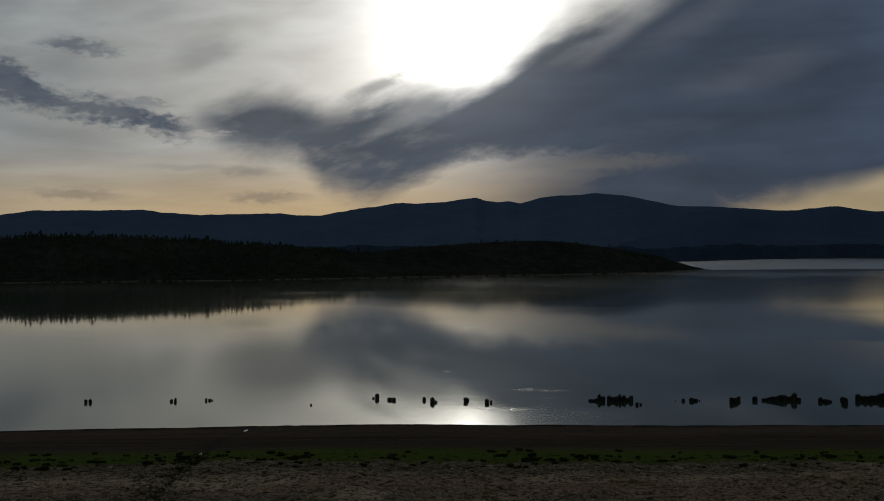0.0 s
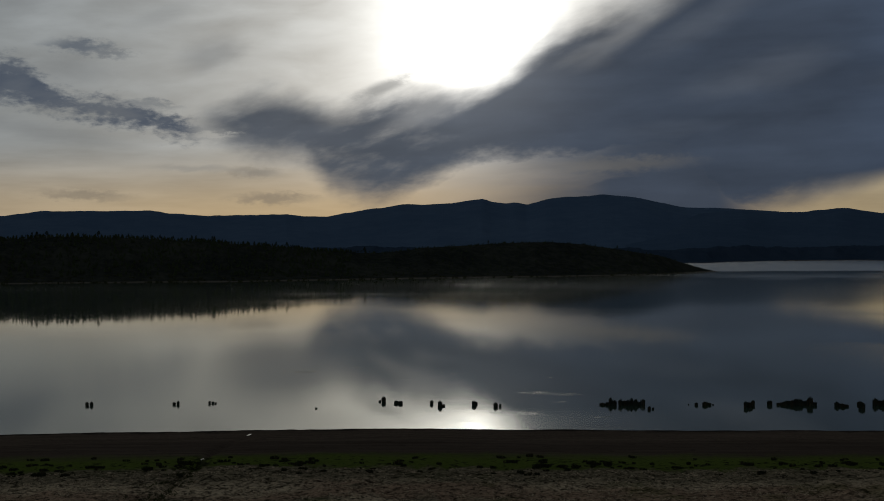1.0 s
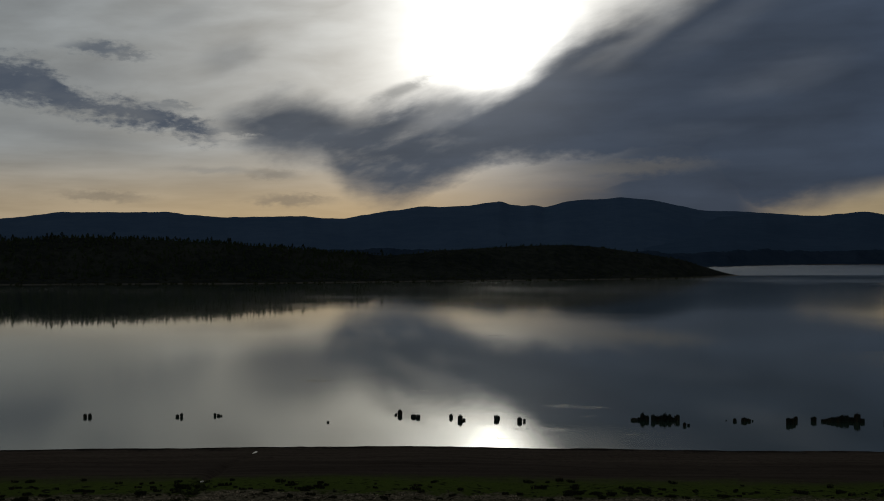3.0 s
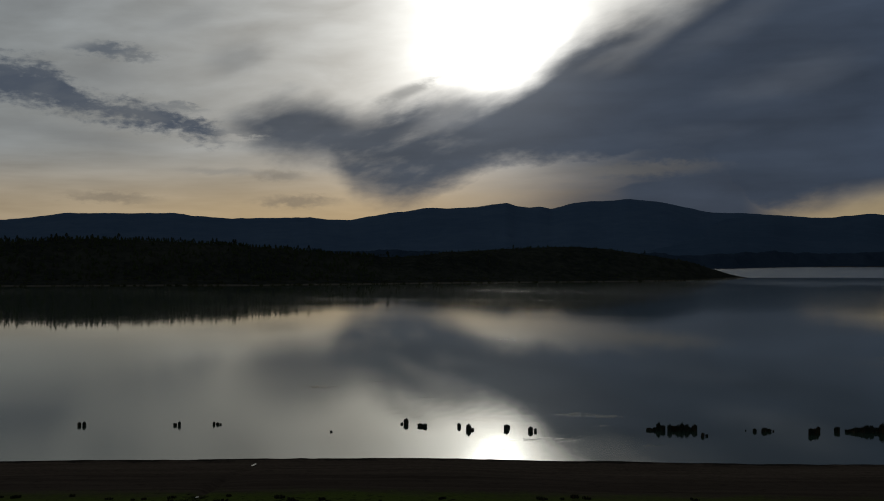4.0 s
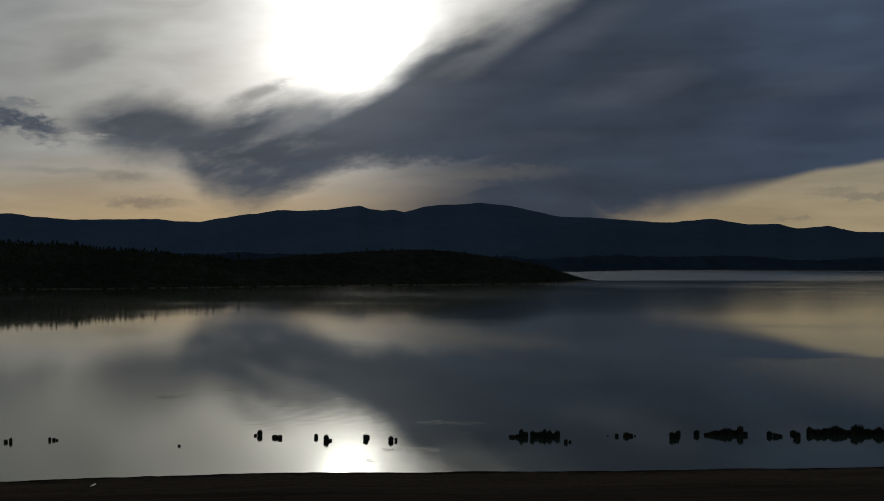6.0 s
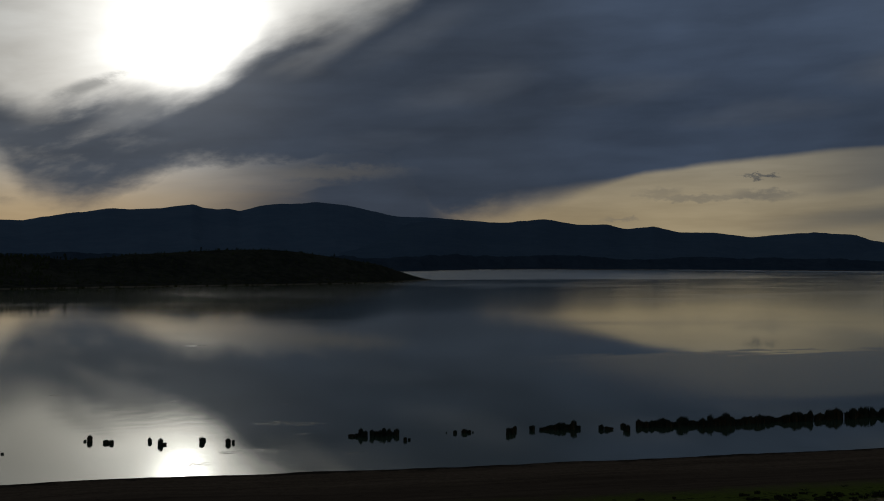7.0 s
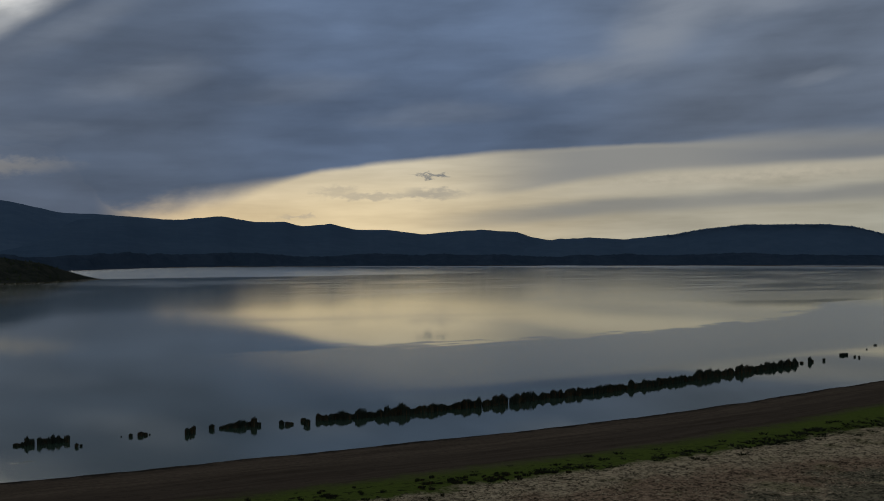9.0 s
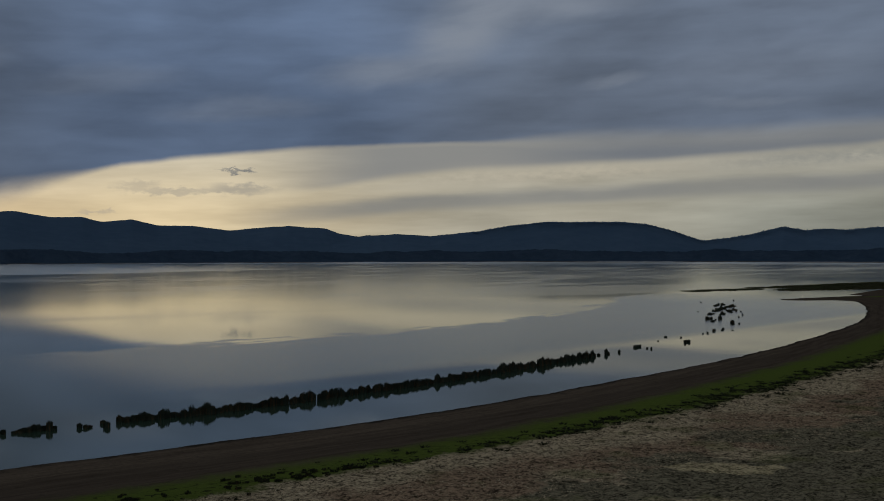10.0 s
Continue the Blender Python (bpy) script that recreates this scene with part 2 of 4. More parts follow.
    sky = scrap(0.65, (0.150, 0.142, 0.126, 1), 30.6, 2.85, 2.6, 0.42)
    sky = scrap(0.4, (0.170, 0.156, 0.130, 1), 25.6, 3.0, 1.6, 0.35)
    sky = scrap(0.5, (0.19, 0.17, 0.14, 1), 23.7, 1.65, 1.4, 0.15)
    sky = scrap(0.55, (0.19, 0.165, 0.13, 1), -18.3, 2.25, 3.2, 0.38, -2)
    sky = scrap(0.55, (0.17, 0.148, 0.122, 1), -9.0, 2.2, 3.0, 0.45)
    sky = scrap(0.45, (0.20, 0.18, 0.15, 1), -10.0, 3.55, 1.8, 0.4)

    # the grey sheet under the bank
    low3 = k.curve(az, 20, 90, 20, (20, 5), (28, 3.6), (33, 2.75), (36.8, 3.2), (41.5, 3.78), (47.3, 4.07), (53, 4.32), (58.4, 4.62), (63, 4.92), (90, 6))
    below = k.m("SUBTRACT", k.m("MULTIPLY_ADD", shred, 0.12, k.m("MULTIPLY_ADD", level, 0.25, el)), low3)
    sheet = k.m("MULTIPLY", k.step(below, -0.15, 0.35), k.step(az, 30.5, 38.5))
    sheet = k.m("MULTIPLY", sheet, k.m("SUBTRACT", 1.0, bank))
    sky = k.mix(k.m("MULTIPLY", sheet, 0.93), sky, k.mix(k.step(az, 42.0, 52.0), (0.122, 0.124, 0.122, 1), (0.072, 0.082, 0.098, 1)))
    # its lit lower rim and the flecks in it
    rim = k.m("DIVIDE", k.m("ADD", below, 0.32), 0.42)
    rim = k.m("MULTIPLY", k.m("EXPONENT", k.m("MULTIPLY", k.m("MULTIPLY", rim, rim), -1.0)), k.m("MULTIPLY", k.step(az, 34.0, 42.0), k.m("MULTIPLY_ADD", shred, 1.8, 0.75)))
    sky = k.mix(k.m("MINIMUM", k.m("MAXIMUM", rim, 0.0), 0.9), sky, k.mix(k.step(az, 48.0, 60.0), (0.235, 0.215, 0.170, 1), (0.140, 0.140, 0.126, 1)))
    # the grey bar low in the gap
    mid4 = k.curve(az, 20, 90, 20, (20, 1.2), (30, 1.35), (33.3, 1.55), (38.6, 2.08), (44.4, 2.45), (50.2, 2.70), (55.7, 2.98), (63, 3.2), (90, 3.9))
    bar = k.m("DIVIDE", k.m("ADD", k.m("SUBTRACT", el, mid4), k.m("MULTIPLY", level, 0.35)), 0.44)
    bar = k.m("MULTIPLY", k.m("EXPONENT", k.m("MULTIPLY", k.m("POWER", k.m("ABSOLUTE", bar), 3.0), -1.0)), k.step(az, 29.0, 37.0))
    sky = k.mix(k.m("MULTIPLY", bar, k.m("MULTIPLY_ADD", puff, 0.6, 0.75)), sky, (0.106, 0.108, 0.106, 1))
    # below the horizon only far ground light
    sky = k.mix(k.step(el, -0.5, -3.0), sky, (0.05, 0.05, 0.05, 1))
    back = tree.nodes["Background"]
    k.put(back.inputs[0], sky)
    back.inputs[1].default_value = 1.0


build_sky(world.node_tree)

sun = new("sun", bpy.data.lights.new("sun", "SUN"))
sun.data.energy, sun.data.angle, sun.data.color = 0.006, radians(0.6), (1.0, 0.94, 0.85)
sun.matrix_world = look((0, 0, 500), (-100 * math.sin(radians(SUN_AZ)), -100 * math.cos(radians(SUN_AZ)), 500 - 100 * math.tan(radians(SUN_EL))))


# ---------------------------------------------------------------- the plan
# Chart fitted to the camera's view; its scale grows with distance from the camera.
CHART_X, CHART_Y, CHART_K = -2.6, 29.5, 2.094e-4


def chart(x, y):
    """From the world to the chart."""
    s = 1 / (1 + CHART_K * np.hypot(x - CHART_X, y - CHART_Y))
    return CHART_X + (x - CHART_X) * s, CHART_Y + (y - CHART_Y) * s


def from_view_chart(x, y, z=0.0):
    """From the chart to the world."""
    s = 1 / (1 - CHART_K * np.hypot(x - CHART_X, y - CHART_Y))
    return CHART_X + (x - CHART_X) * s, CHART_Y + (y - CHART_Y) * s, z * s


# ---------------------------------------------------------------- materials
def material(name):
    m = bpy.data.materials.new(name)
    m.use_nodes = True
    k = Nodes(m.node_tree)
    return m, k, m.node_tree.nodes["Principled BSDF"]


def bumped(k, bsdf, height, strength, distance):
    b = k.add("ShaderNodeBump")
    k.put(b.inputs["Strength"], strength)
    b.inputs["Distance"].default_value = distance
    k.put(b.inputs["Height"], height)
    k.put(bsdf.inputs["Normal"], b.outputs[0])


def ground_material():
    """Shore bands by the distance from the waterline: wet mud, green turf, dry grass."""
    m, k, b = material("shore")
    place = k.add("ShaderNodeTexCoord").outputs["Object"]
    s = k.add("ShaderNodeAttribute", attribute_name="shore").outputs["Fac"]
    broad = k.noise(place, 0.035, 4, 0.6)
    mid = k.noise(place, 0.22, 5, 0.65)
    grain = k.noise(place, 1.6, 5, 0.7)
    clod = k.noise(place, 0.8, 3, 0.6, 0.8)
    tuft = k.noise(place, 2.3, 3, 0.6, 0.6)
    along = k.add("ShaderNodeSeparateXYZ")
    k.put(along.inputs[0], place)
    ragged = k.m("MULTIPLY_ADD", k.m("SUBTRACT", mid, 0.5), 8.0, k.m("MULTIPLY", k.m("SUBTRACT", grain, 0.5), 4.0))
    s2 = k.m("ADD", s, ragged)
    narrow = k.m("MINIMUM", k.m("MULTIPLY", k.m("MAXIMUM", k.m("SUBTRACT", along.outputs[0], 90.0), 0.0), 0.042), 10.0)
    s3 = k.m("ADD", s2, narrow)
    mud = k.mix(grain, (0.034, 0.027, 0.021, 1), (0.135, 0.108, 0.085, 1))
    mud = k.mix(k.m("MULTIPLY", k.step(s3, 9.0, 16.0), k.m("MULTIPLY_ADD", mid, 0.6, 0.4)), mud, (0.058, 0.047, 0.038, 1))
    band = k.noise(k.xyz(k.m("MULTIPLY", along.outputs[0], 0.03), k.m("MULTIPLY", s, 0.55)), 1.0, 4, 0.6)
    mud = k.mix(1.0, mud, k.m("MULTIPLY_ADD", band, 1.2, 0.32), "MULTIPLY")
    mud = k.mix(k.m("MULTIPLY", k.step(k.noise(place, 0.5, 4, 0.65), 0.58, 0.70), 0.45), mud, (0.030, 0.026, 0.022, 1))
    mud = k.mix(k.step(s2, 2.5, 0.3), mud, (0.026, 0.023, 0.020, 1))
    turf = k.mix(grain, (0.038, 0.060, 0.013, 1), (0.096, 0.128, 0.029, 1))
    turf = k.mix(k.m("MULTIPLY", k.step(clod, 0.54, 0.64), k.step(s2, 26.5, 31.0)), turf, (0.020, 0.022, 0.012, 1))
    # shade between tufts is put into the colour: dark hollows, light tops
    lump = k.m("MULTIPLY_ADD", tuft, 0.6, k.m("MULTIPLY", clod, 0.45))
    painted_relief = k.step(lump, 0.39, 0.63)
    straw = k.mix(painted_relief, (0.034, 0.028, 0.019, 1), (0.46, 0.385, 0.265, 1))
    brown = k.mix(painted_relief, (0.034, 0.026, 0.019, 1), (0.31, 0.225, 0.155, 1))
    grey = k.mix(painted_relief, (0.026, 0.025, 0.018, 1), (0.200, 0.180, 0.125, 1))
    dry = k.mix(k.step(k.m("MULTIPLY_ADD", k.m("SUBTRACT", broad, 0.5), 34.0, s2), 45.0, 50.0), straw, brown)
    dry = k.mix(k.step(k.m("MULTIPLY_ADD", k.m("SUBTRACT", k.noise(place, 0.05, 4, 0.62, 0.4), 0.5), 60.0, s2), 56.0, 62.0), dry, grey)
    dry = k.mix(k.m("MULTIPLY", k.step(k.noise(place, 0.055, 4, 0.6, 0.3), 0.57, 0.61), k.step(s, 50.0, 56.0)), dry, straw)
    dry = k.mix(k.m("MULTIPLY", k.step(k.noise(place, 0.11, 4, 0.6), 0.54, 0.66), 0.55), dry, k.mix(painted_relief, (0.03, 0.034, 0.014, 1), (0.15, 0.15, 0.07, 1)))
    # a bleached oval on the slope
    u, v = k.m("SUBTRACT", along.outputs[0], 118.0), k.m("SUBTRACT", along.outputs[1], 113.5)
    u, v = k.m("DIVIDE", k.m("MULTIPLY_ADD", u, 0.64, k.m("MULTIPLY", v, -0.77)), 7.0), k.m("DIVIDE", k.m("MULTIPLY_ADD", u, 0.77, k.m("MULTIPLY", v, 0.64)), 4.0)
    oval = k.m("ADD", k.m("MULTIPLY_ADD", u, u, k.m("MULTIPLY", v, v)), k.m("MULTIPLY", k.m("SUBTRACT", mid, 0.5), 2.2))
    dry = k.mix(k.m("MULTIPLY", k.step(oval, 1.15, 0.85), 0.9), dry, k.mix(painted_relief, (0.09, 0.078, 0.045, 1), (0.48, 0.41, 0.26, 1)))
    rank = k.m("MULTIPLY", k.step(k.m("MULTIPLY_ADD", k.m("SUBTRACT", broad, 0.5), 120.0, along.outputs[0]), 85.0, 35.0), k.step(s2, 49.0, 42.0))
    dry = k.mix(k.m("MULTIPLY", rank, 0.7), dry, k.mix(painted_relief, (0.012, 0.013, 0.008, 1), (0.085, 0.080, 0.052, 1)))
    col = k.mix(k.step(s3, 22.5, 30.0), mud, turf)
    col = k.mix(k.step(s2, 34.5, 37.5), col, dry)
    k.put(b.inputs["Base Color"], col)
    k.put(b.inputs["Roughness"], k.m("MULTIPLY_ADD", k.step(s2, 0.5, 7.0), 0.45, 0.5))
    b.inputs["Specular IOR Level"].default_value = 0.0
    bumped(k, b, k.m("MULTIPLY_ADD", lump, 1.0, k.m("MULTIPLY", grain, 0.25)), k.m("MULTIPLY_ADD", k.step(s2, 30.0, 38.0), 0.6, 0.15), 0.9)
    return m


def water_material():
    m, k, b = material("lake_water")
    place = k.add("ShaderNodeTexCoord").outputs["Object"]
    split = k.add("ShaderNodeSeparateXYZ")
    k.put(split.inputs[0], place)
    # on the chart, as the plan
    px, py = k.m("SUBTRACT", split.outputs[0], CHART_X), k.m("SUBTRACT", split.outputs[1], CHART_Y)
    s = k.m("DIVIDE", 1.0, k.m("MULTIPLY_ADD", k.m("SQRT", k.m("ADD", k.m("MULTIPLY", px, px), k.m("MULTIPLY", py, py))), CHART_K, 1.0))
    x, y = k.m("MULTIPLY_ADD", px, s, CHART_X), k.m("MULTIPLY_ADD", py, s, CHART_Y)
    # wind: calm mirror, breathed-on patches, a ruffled reach beyond the cape
    drift = k.noise(k.xyz(k.m("MULTIPLY", x, 0.4), y), 0.006, 4, 0.55, 0.6)
    patch = k.noise(k.xyz(k.m("MULTIPLY", x, 0.6), y), 0.022, 4, 0.6, 0.5)
    bend = k.m("MULTIPLY_ADD", drift, 60.0, k.m("MULTIPLY_ADD", x, -0.14, y))
    reach = k.m("MULTIPLY", k.step(bend, 1100.0, 1125.0), k.step(x, 900.0, 450.0))
    out = k.m("SQRT", k.m("ADD", k.m("MULTIPLY", x, x), k.m("MULTIPLY", y, y)))
    strand = k.step(out, 1750.0, 2000.0)
    breeze = k.m("MAXIMUM", k.m("MULTIPLY", k.step(drift, 0.50, 0.66), 0.45), k.m("MULTIPLY", k.m("MAXIMUM", reach, strand), 1.0))
    # a wind-roughened sheet between the reeds and the open lake
    far_x = k.m("MINIMUM", k.m("MAXIMUM", k.m("SUBTRACT", x, 190.0), 0.0), 310.0)
    edge = k.m("MULTIPLY_ADD", k.m("MULTIPLY", far_x, far_x), 0.00128, 320.0)
    edge = k.m("MULTIPLY_ADD", k.noise(k.xyz(k.m("MULTIPLY", x, 0.3), y), 0.08, 4, 0.6), 34.0, k.m("SUBTRACT", edge, 10.0))
    edge = k.m("MULTIPLY_ADD", k.noise(k.xyz(k.m("MULTIPLY", x, 0.8), k.m("MULTIPLY", y, 0.4)), 0.045, 5, 0.7), 36.0, k.m("SUBTRACT", edge, 12.0))
    edge = k.m("MULTIPLY_ADD", k.noise(k.xyz(k.m("MULTIPLY", x, 0.16), k.m("MULTIPLY_ADD", x, -0.25, y)), 0.12, 3, 0.55), 48.0, k.m("SUBTRACT", edge, 24.0))
    lee = k.m("MULTIPLY_ADD", k.m("MAXIMUM", k.m("SUBTRACT", x, 110.0), 0.0), 0.12, 217.0)
    blown = k.m("MULTIPLY", k.step(k.m("SUBTRACT", edge, y), 0.0, 7.0), k.m("MULTIPLY", k.m("MULTIPLY", k.step(x, 60.0, 150.0), k.step(x, 640.0, 440.0)), k.step(k.m("SUBTRACT", y, lee), 4.0, 24.0)))
    open_lake = k.step(y, 330.0, 700.0)
    rough = k.m("MULTIPLY_ADD", breeze, 0.10, k.m("MULTIPLY_ADD", open_lake, 0.026, k.m("MULTIPLY_ADD", k.step(y, 205.0, 300.0), 0.016, 0.016)))
    rough = k.m("MULTIPLY_ADD", k.m("MULTIPLY", open_lake, k.step(x, -60.0, 250.0)), 0.035, rough)
    feather = k.noise(k.xyz(k.m("MULTIPLY", x, 0.12), k.m("MULTIPLY_ADD", x, -0.2, y)), 0.12, 4, 0.6)
    rough = k.m("MULTIPLY_ADD", k.m("MULTIPLY", blown, k.m("MULTIPLY_ADD", feather, 0.6, 0.7)), 0.18, rough)
    # breathed-on water close in, away from the sun
    rough = k.m("MULTIPLY_ADD", k.m("MULTIPLY", k.step(x, 0.0, -50.0), k.step(y, 380.0, 240.0)), 0.085, rough)
    chop = k.noise(k.xyz(k.m("MULTIPLY", x, 0.3), y), 0.03, 4, 0.65)
    rough = k.m("MULTIPLY_ADD", k.m("MULTIPLY", k.m("MULTIPLY", open_lake, k.step(x, 180.0, 320.0)), k.step(chop, 0.47, 0.62)), 0.035, rough)
    ripple = k.noise(k.xyz(x, k.m("MULTIPLY", y, 1.6)), 1.1, 3, 0.5)
    swell = k.noise(k.xyz(x, k.m("MULTIPLY", y, 1.4)), 0.12, 3, 0.5)

    torn = k.noise(k.xyz(k.m("MULTIPLY", x, 0.3), k.m("MULTIPLY_ADD", x, 0.12, y)), 0.75, 4, 0.6)

    def ring(cx, cy, r):
        u, v = k.m("DIVIDE", k.m("SUBTRACT", x, cx), r), k.m("DIVIDE", k.m("SUBTRACT", y, cy), r * 0.8)
        d = k.m("ADD", k.m("MULTIPLY", u, u), k.m("MULTIPLY", v, v))
        return k.step(k.m("MULTIPLY_ADD", torn, 4.0, d), 2.6, 1.9)

    stir = ring(8.1, 196.5, 2.4)
    for cx, cy, r in ((3.4, 188.0, 2.4), (13.0, 196.0, 4.0)):
        stir = k.m("MAXIMUM", stir, ring(cx, cy, r))
    for cx, cy, r in ((9.8, 380.0, 4.5), (-33.0, 258.0, 5.0), (-22.3, 267.3, 2.5), (18.0, 222.5, 4.0), (23.0, 221.0, 3.0), (26.4, 192.3, 2.0), (1.4, 254.0, 1.8), (20.7, 210.6, 1.8), (-10.2, 243.4, 2.0), (22.3, 247.3, 1.0)):
        stir = k.m("MAXIMUM", stir, k.m("MULTIPLY", ring(cx, cy, r), 2.4))
    stir = k.m("MULTIPLY", stir, k.step(k.noise(k.xyz(k.m("MULTIPLY", x, 0.5), k.m("MULTIPLY", y, 1.5)), 1.3, 2, 0.5), 0.50, 0.60))
    u, v = k.m("DIVIDE", k.m("ADD", x, 8.0), 38.0), k.m("DIVIDE", k.m("SUBTRACT", y, 240.0), 34.0)
    catspaw = k.step(k.m("MULTIPLY_ADD", patch, 1.4, k.m("ADD", k.m("MULTIPLY", u, u), k.m("MULTIPLY", v, v))), 1.7, 0.6)
    comb = k.add("ShaderNodeTexWave", wave_type="BANDS", bands_direction="Y")
    k.put(comb.inputs["Vector"], k.xyz(x, k.m("MULTIPLY_ADD", x, 0.35, y)))
    for key, value in (("Scale", 0.22), ("Distortion", 5.0), ("Detail", 2.0), ("Detail Scale", 0.9)):
        comb.inputs[key].default_value = value
    stir = k.m("MULTIPLY_ADD", catspaw, 0.03, stir)
    h = k.m("ADD", k.m("MULTIPLY", ripple, k.m("MULTIPLY_ADD", stir, 0.035, k.m("MULTIPLY_ADD", k.step(patch, 0.50, 0.66), 0.0015, 0.0004))), k.m("MULTIPLY_ADD", k.m("MULTIPLY", comb.outputs[1], catspaw), 0.0012, k.m("MULTIPLY", swell, 0.005)))
    bump = k.add("ShaderNodeBump")
    bump.inputs["Distance"].default_value = 1.0
    k.put(bump.inputs["Height"], h)
    body = k.add("ShaderNodeBsdfDiffuse")
    k.put(body.inputs["Color"], k.mix(drift, (0.018, 0.036, 0.028, 1), (0.028, 0.050, 0.038, 1)))
    gloss = k.add("ShaderNodeBsdfGlossy")
    gloss.inputs["Color"].default_value = (0.985, 0.978, 0.92, 1)
    k.put(gloss.inputs["Roughness"], rough)
    k.put(gloss.inputs["Normal"], bump.outputs[0])
    # near shore about x = 0: rougher gloss share, fitted to the view's sun glint
    spread = k.add("ShaderNodeBsdfGlossy")
    spread.inputs["Color"].default_value = (0.985, 0.978, 0.92, 1)
    spread.inputs["Roughness"].default_value = 0.12
    k.put(spread.inputs["Normal"], bump.outputs[0])
    mirror = k.add("ShaderNodeMixShader")
    k.put(mirror.inputs[0], k.m("MULTIPLY", k.step(k.m("MULTIPLY_ADD", patch, 16.0, y), 214.0, 197.0), k.m("MULTIPLY", k.step(k.m("ABSOLUTE", x), 80.0, 35.0), 0.4)))
    k.put(mirror.inputs[1], gloss.outputs[0])
    k.put(mirror.inputs[2], spread.outputs[0])
    fresnel = k.add("ShaderNodeFresnel")
    fresnel.inputs["IOR"].default_value = 1.45
    k.put(fresnel.inputs["Normal"], bump.outputs[0])
    mixed = k.add("ShaderNodeMixShader")
    k.put(mixed.inputs[0], fresnel.outputs[0])
    k.put(mixed.inputs[1], body.outputs[0])
    k.put(mixed.inputs[2], mirror.outputs[0])
    m.node_tree.nodes.remove(b)
    k.put(m.node_tree.nodes["Material Output"].inputs["Surface"], mixed.outputs[0])
    return m


def leaf_material(name, lo, hi, scale=1.5):
    m, k, b = material(name)
    place = k.add("ShaderNodeTexCoord").outputs["Object"]
    each = k.add("ShaderNodeNewGeometry").outputs["Random Per Island"]
    other = k.add("ShaderNodeObjectInfo").outputs["Random"]
    f = k.m("MULTIPLY_ADD", k.noise(place, scale, 3), 0.5, k.m("MULTIPLY_ADD", each, 0.3, k.m("MULTIPLY", other, 0.2)))
    k.put(b.inputs["Base Color"], k.mix(f, (*lo, 1), (*hi, 1)))
    b.inputs["Roughness"].default_value = 0.8
    b.inputs["Specular IOR Level"].default_value = 0.05
    return m


def slope_material(name, lo, hi, fine, coarse, beach=None, relief=0.5):
    """Wooded or heathy slopes: clumps at two scales, a bare strip along the water."""
    m, k, b = material(name)
    place = k.add("ShaderNodeTexCoord").outputs["Object"]
    f = k.m("MULTIPLY_ADD", k.noise(place, fine, 5, 0.7), 0.6, k.m("MULTIPLY", k.noise(place, coarse, 4, 0.6), 0.5))
    col = k.mix(k.step(f, 0.38, 0.72), (*lo, 1), (*hi, 1))
    if beach:
        split = k.add("ShaderNodeSeparateXYZ")
        k.put(split.inputs[0], place)
        zz = k.m("ADD", split.outputs[2], k.m("MULTIPLY", k.noise(place, coarse * 2, 3), 1.2))
        col = k.mix(k.step(zz, beach[0] + 0.6, beach[0]), col, (*beach[1], 1))
    k.put(b.inputs["Base Color"], col)
    b.inputs["Roughness"].default_value = 0.9
    b.inputs["Specular IOR Level"].default_value = 0.0
    bumped(k, b, f, relief, 0.1 / fine)
    return m


MAT_GROUND = ground_material()
MAT_WATER = water_material()
MAT_HILL = slope_material("wooded_hill", (0.013, 0.018, 0.017), (0.038, 0.042, 0.035), 0.10, 0.012, (1.0, (0.090, 0.085, 0.072)))
# far slopes: blue distance haze is put into these three base colours
MAT_FAR_HAZE = slope_material("hazed_far_mountain", (0.052, 0.091, 0.154), (0.068, 0.111, 0.178), 0.012, 0.002, relief=0.35)
MAT_MID_HAZE = slope_material("hazed_distant_hill", (0.043, 0.077, 0.131), (0.055, 0.092, 0.149), 0.016, 0.003, relief=0.35)
MAT_NEAR_HAZE = slope_material("hazed_forest_shore", (0.022, 0.039, 0.067), (0.032, 0.052, 0.084), 0.03, 0.005, (0.5, (0.105, 0.100, 0.092)), relief=0.3)
MAT_SPIT = slope_material("wet_sand", (0.040, 0.038, 0.036), (0.085, 0.080, 0.072), 0.05, 0.01, relief=0.2)
MAT_REED = leaf_material("reed", (0.010, 0.016, 0.013), (0.034, 0.043, 0.033))
MAT_RUST = leaf_material("withered_reed", (0.030, 0.022, 0.012), (0.095, 0.060, 0.032))
MAT_RUSH = leaf_material("rush", (0.018, 0.024, 0.010), (0.055, 0.060, 0.025))
MAT_STRAW = leaf_material("straw", (0.20, 0.16, 0.105), (0.52, 0.43, 0.30))
MAT_TUSSOCK = leaf_material("dark_rush", (0.010, 0.014, 0.008), (0.032, 0.036, 0.018))
MAT_NEEDLE = leaf_material("needles", (0.012, 0.020, 0.010), (0.036, 0.048, 0.022), 0.5)
MAT_BARK = leaf_material("bark", (0.05, 0.04, 0.03), (0.12, 0.09, 0.07), 3.0)
MAT_WOOD = leaf_material("weathered_wood", (0.16, 0.14, 0.12), (0.34, 0.31, 0.27), 4.0)


# ---------------------------------------------------------------- shaping helpers
def hashed(ix, iy, seed):
    v = np.sin(ix * 127.1 + iy * 311.7 + seed * 74.7) * 43758.5453
    return v - np.floor(v)


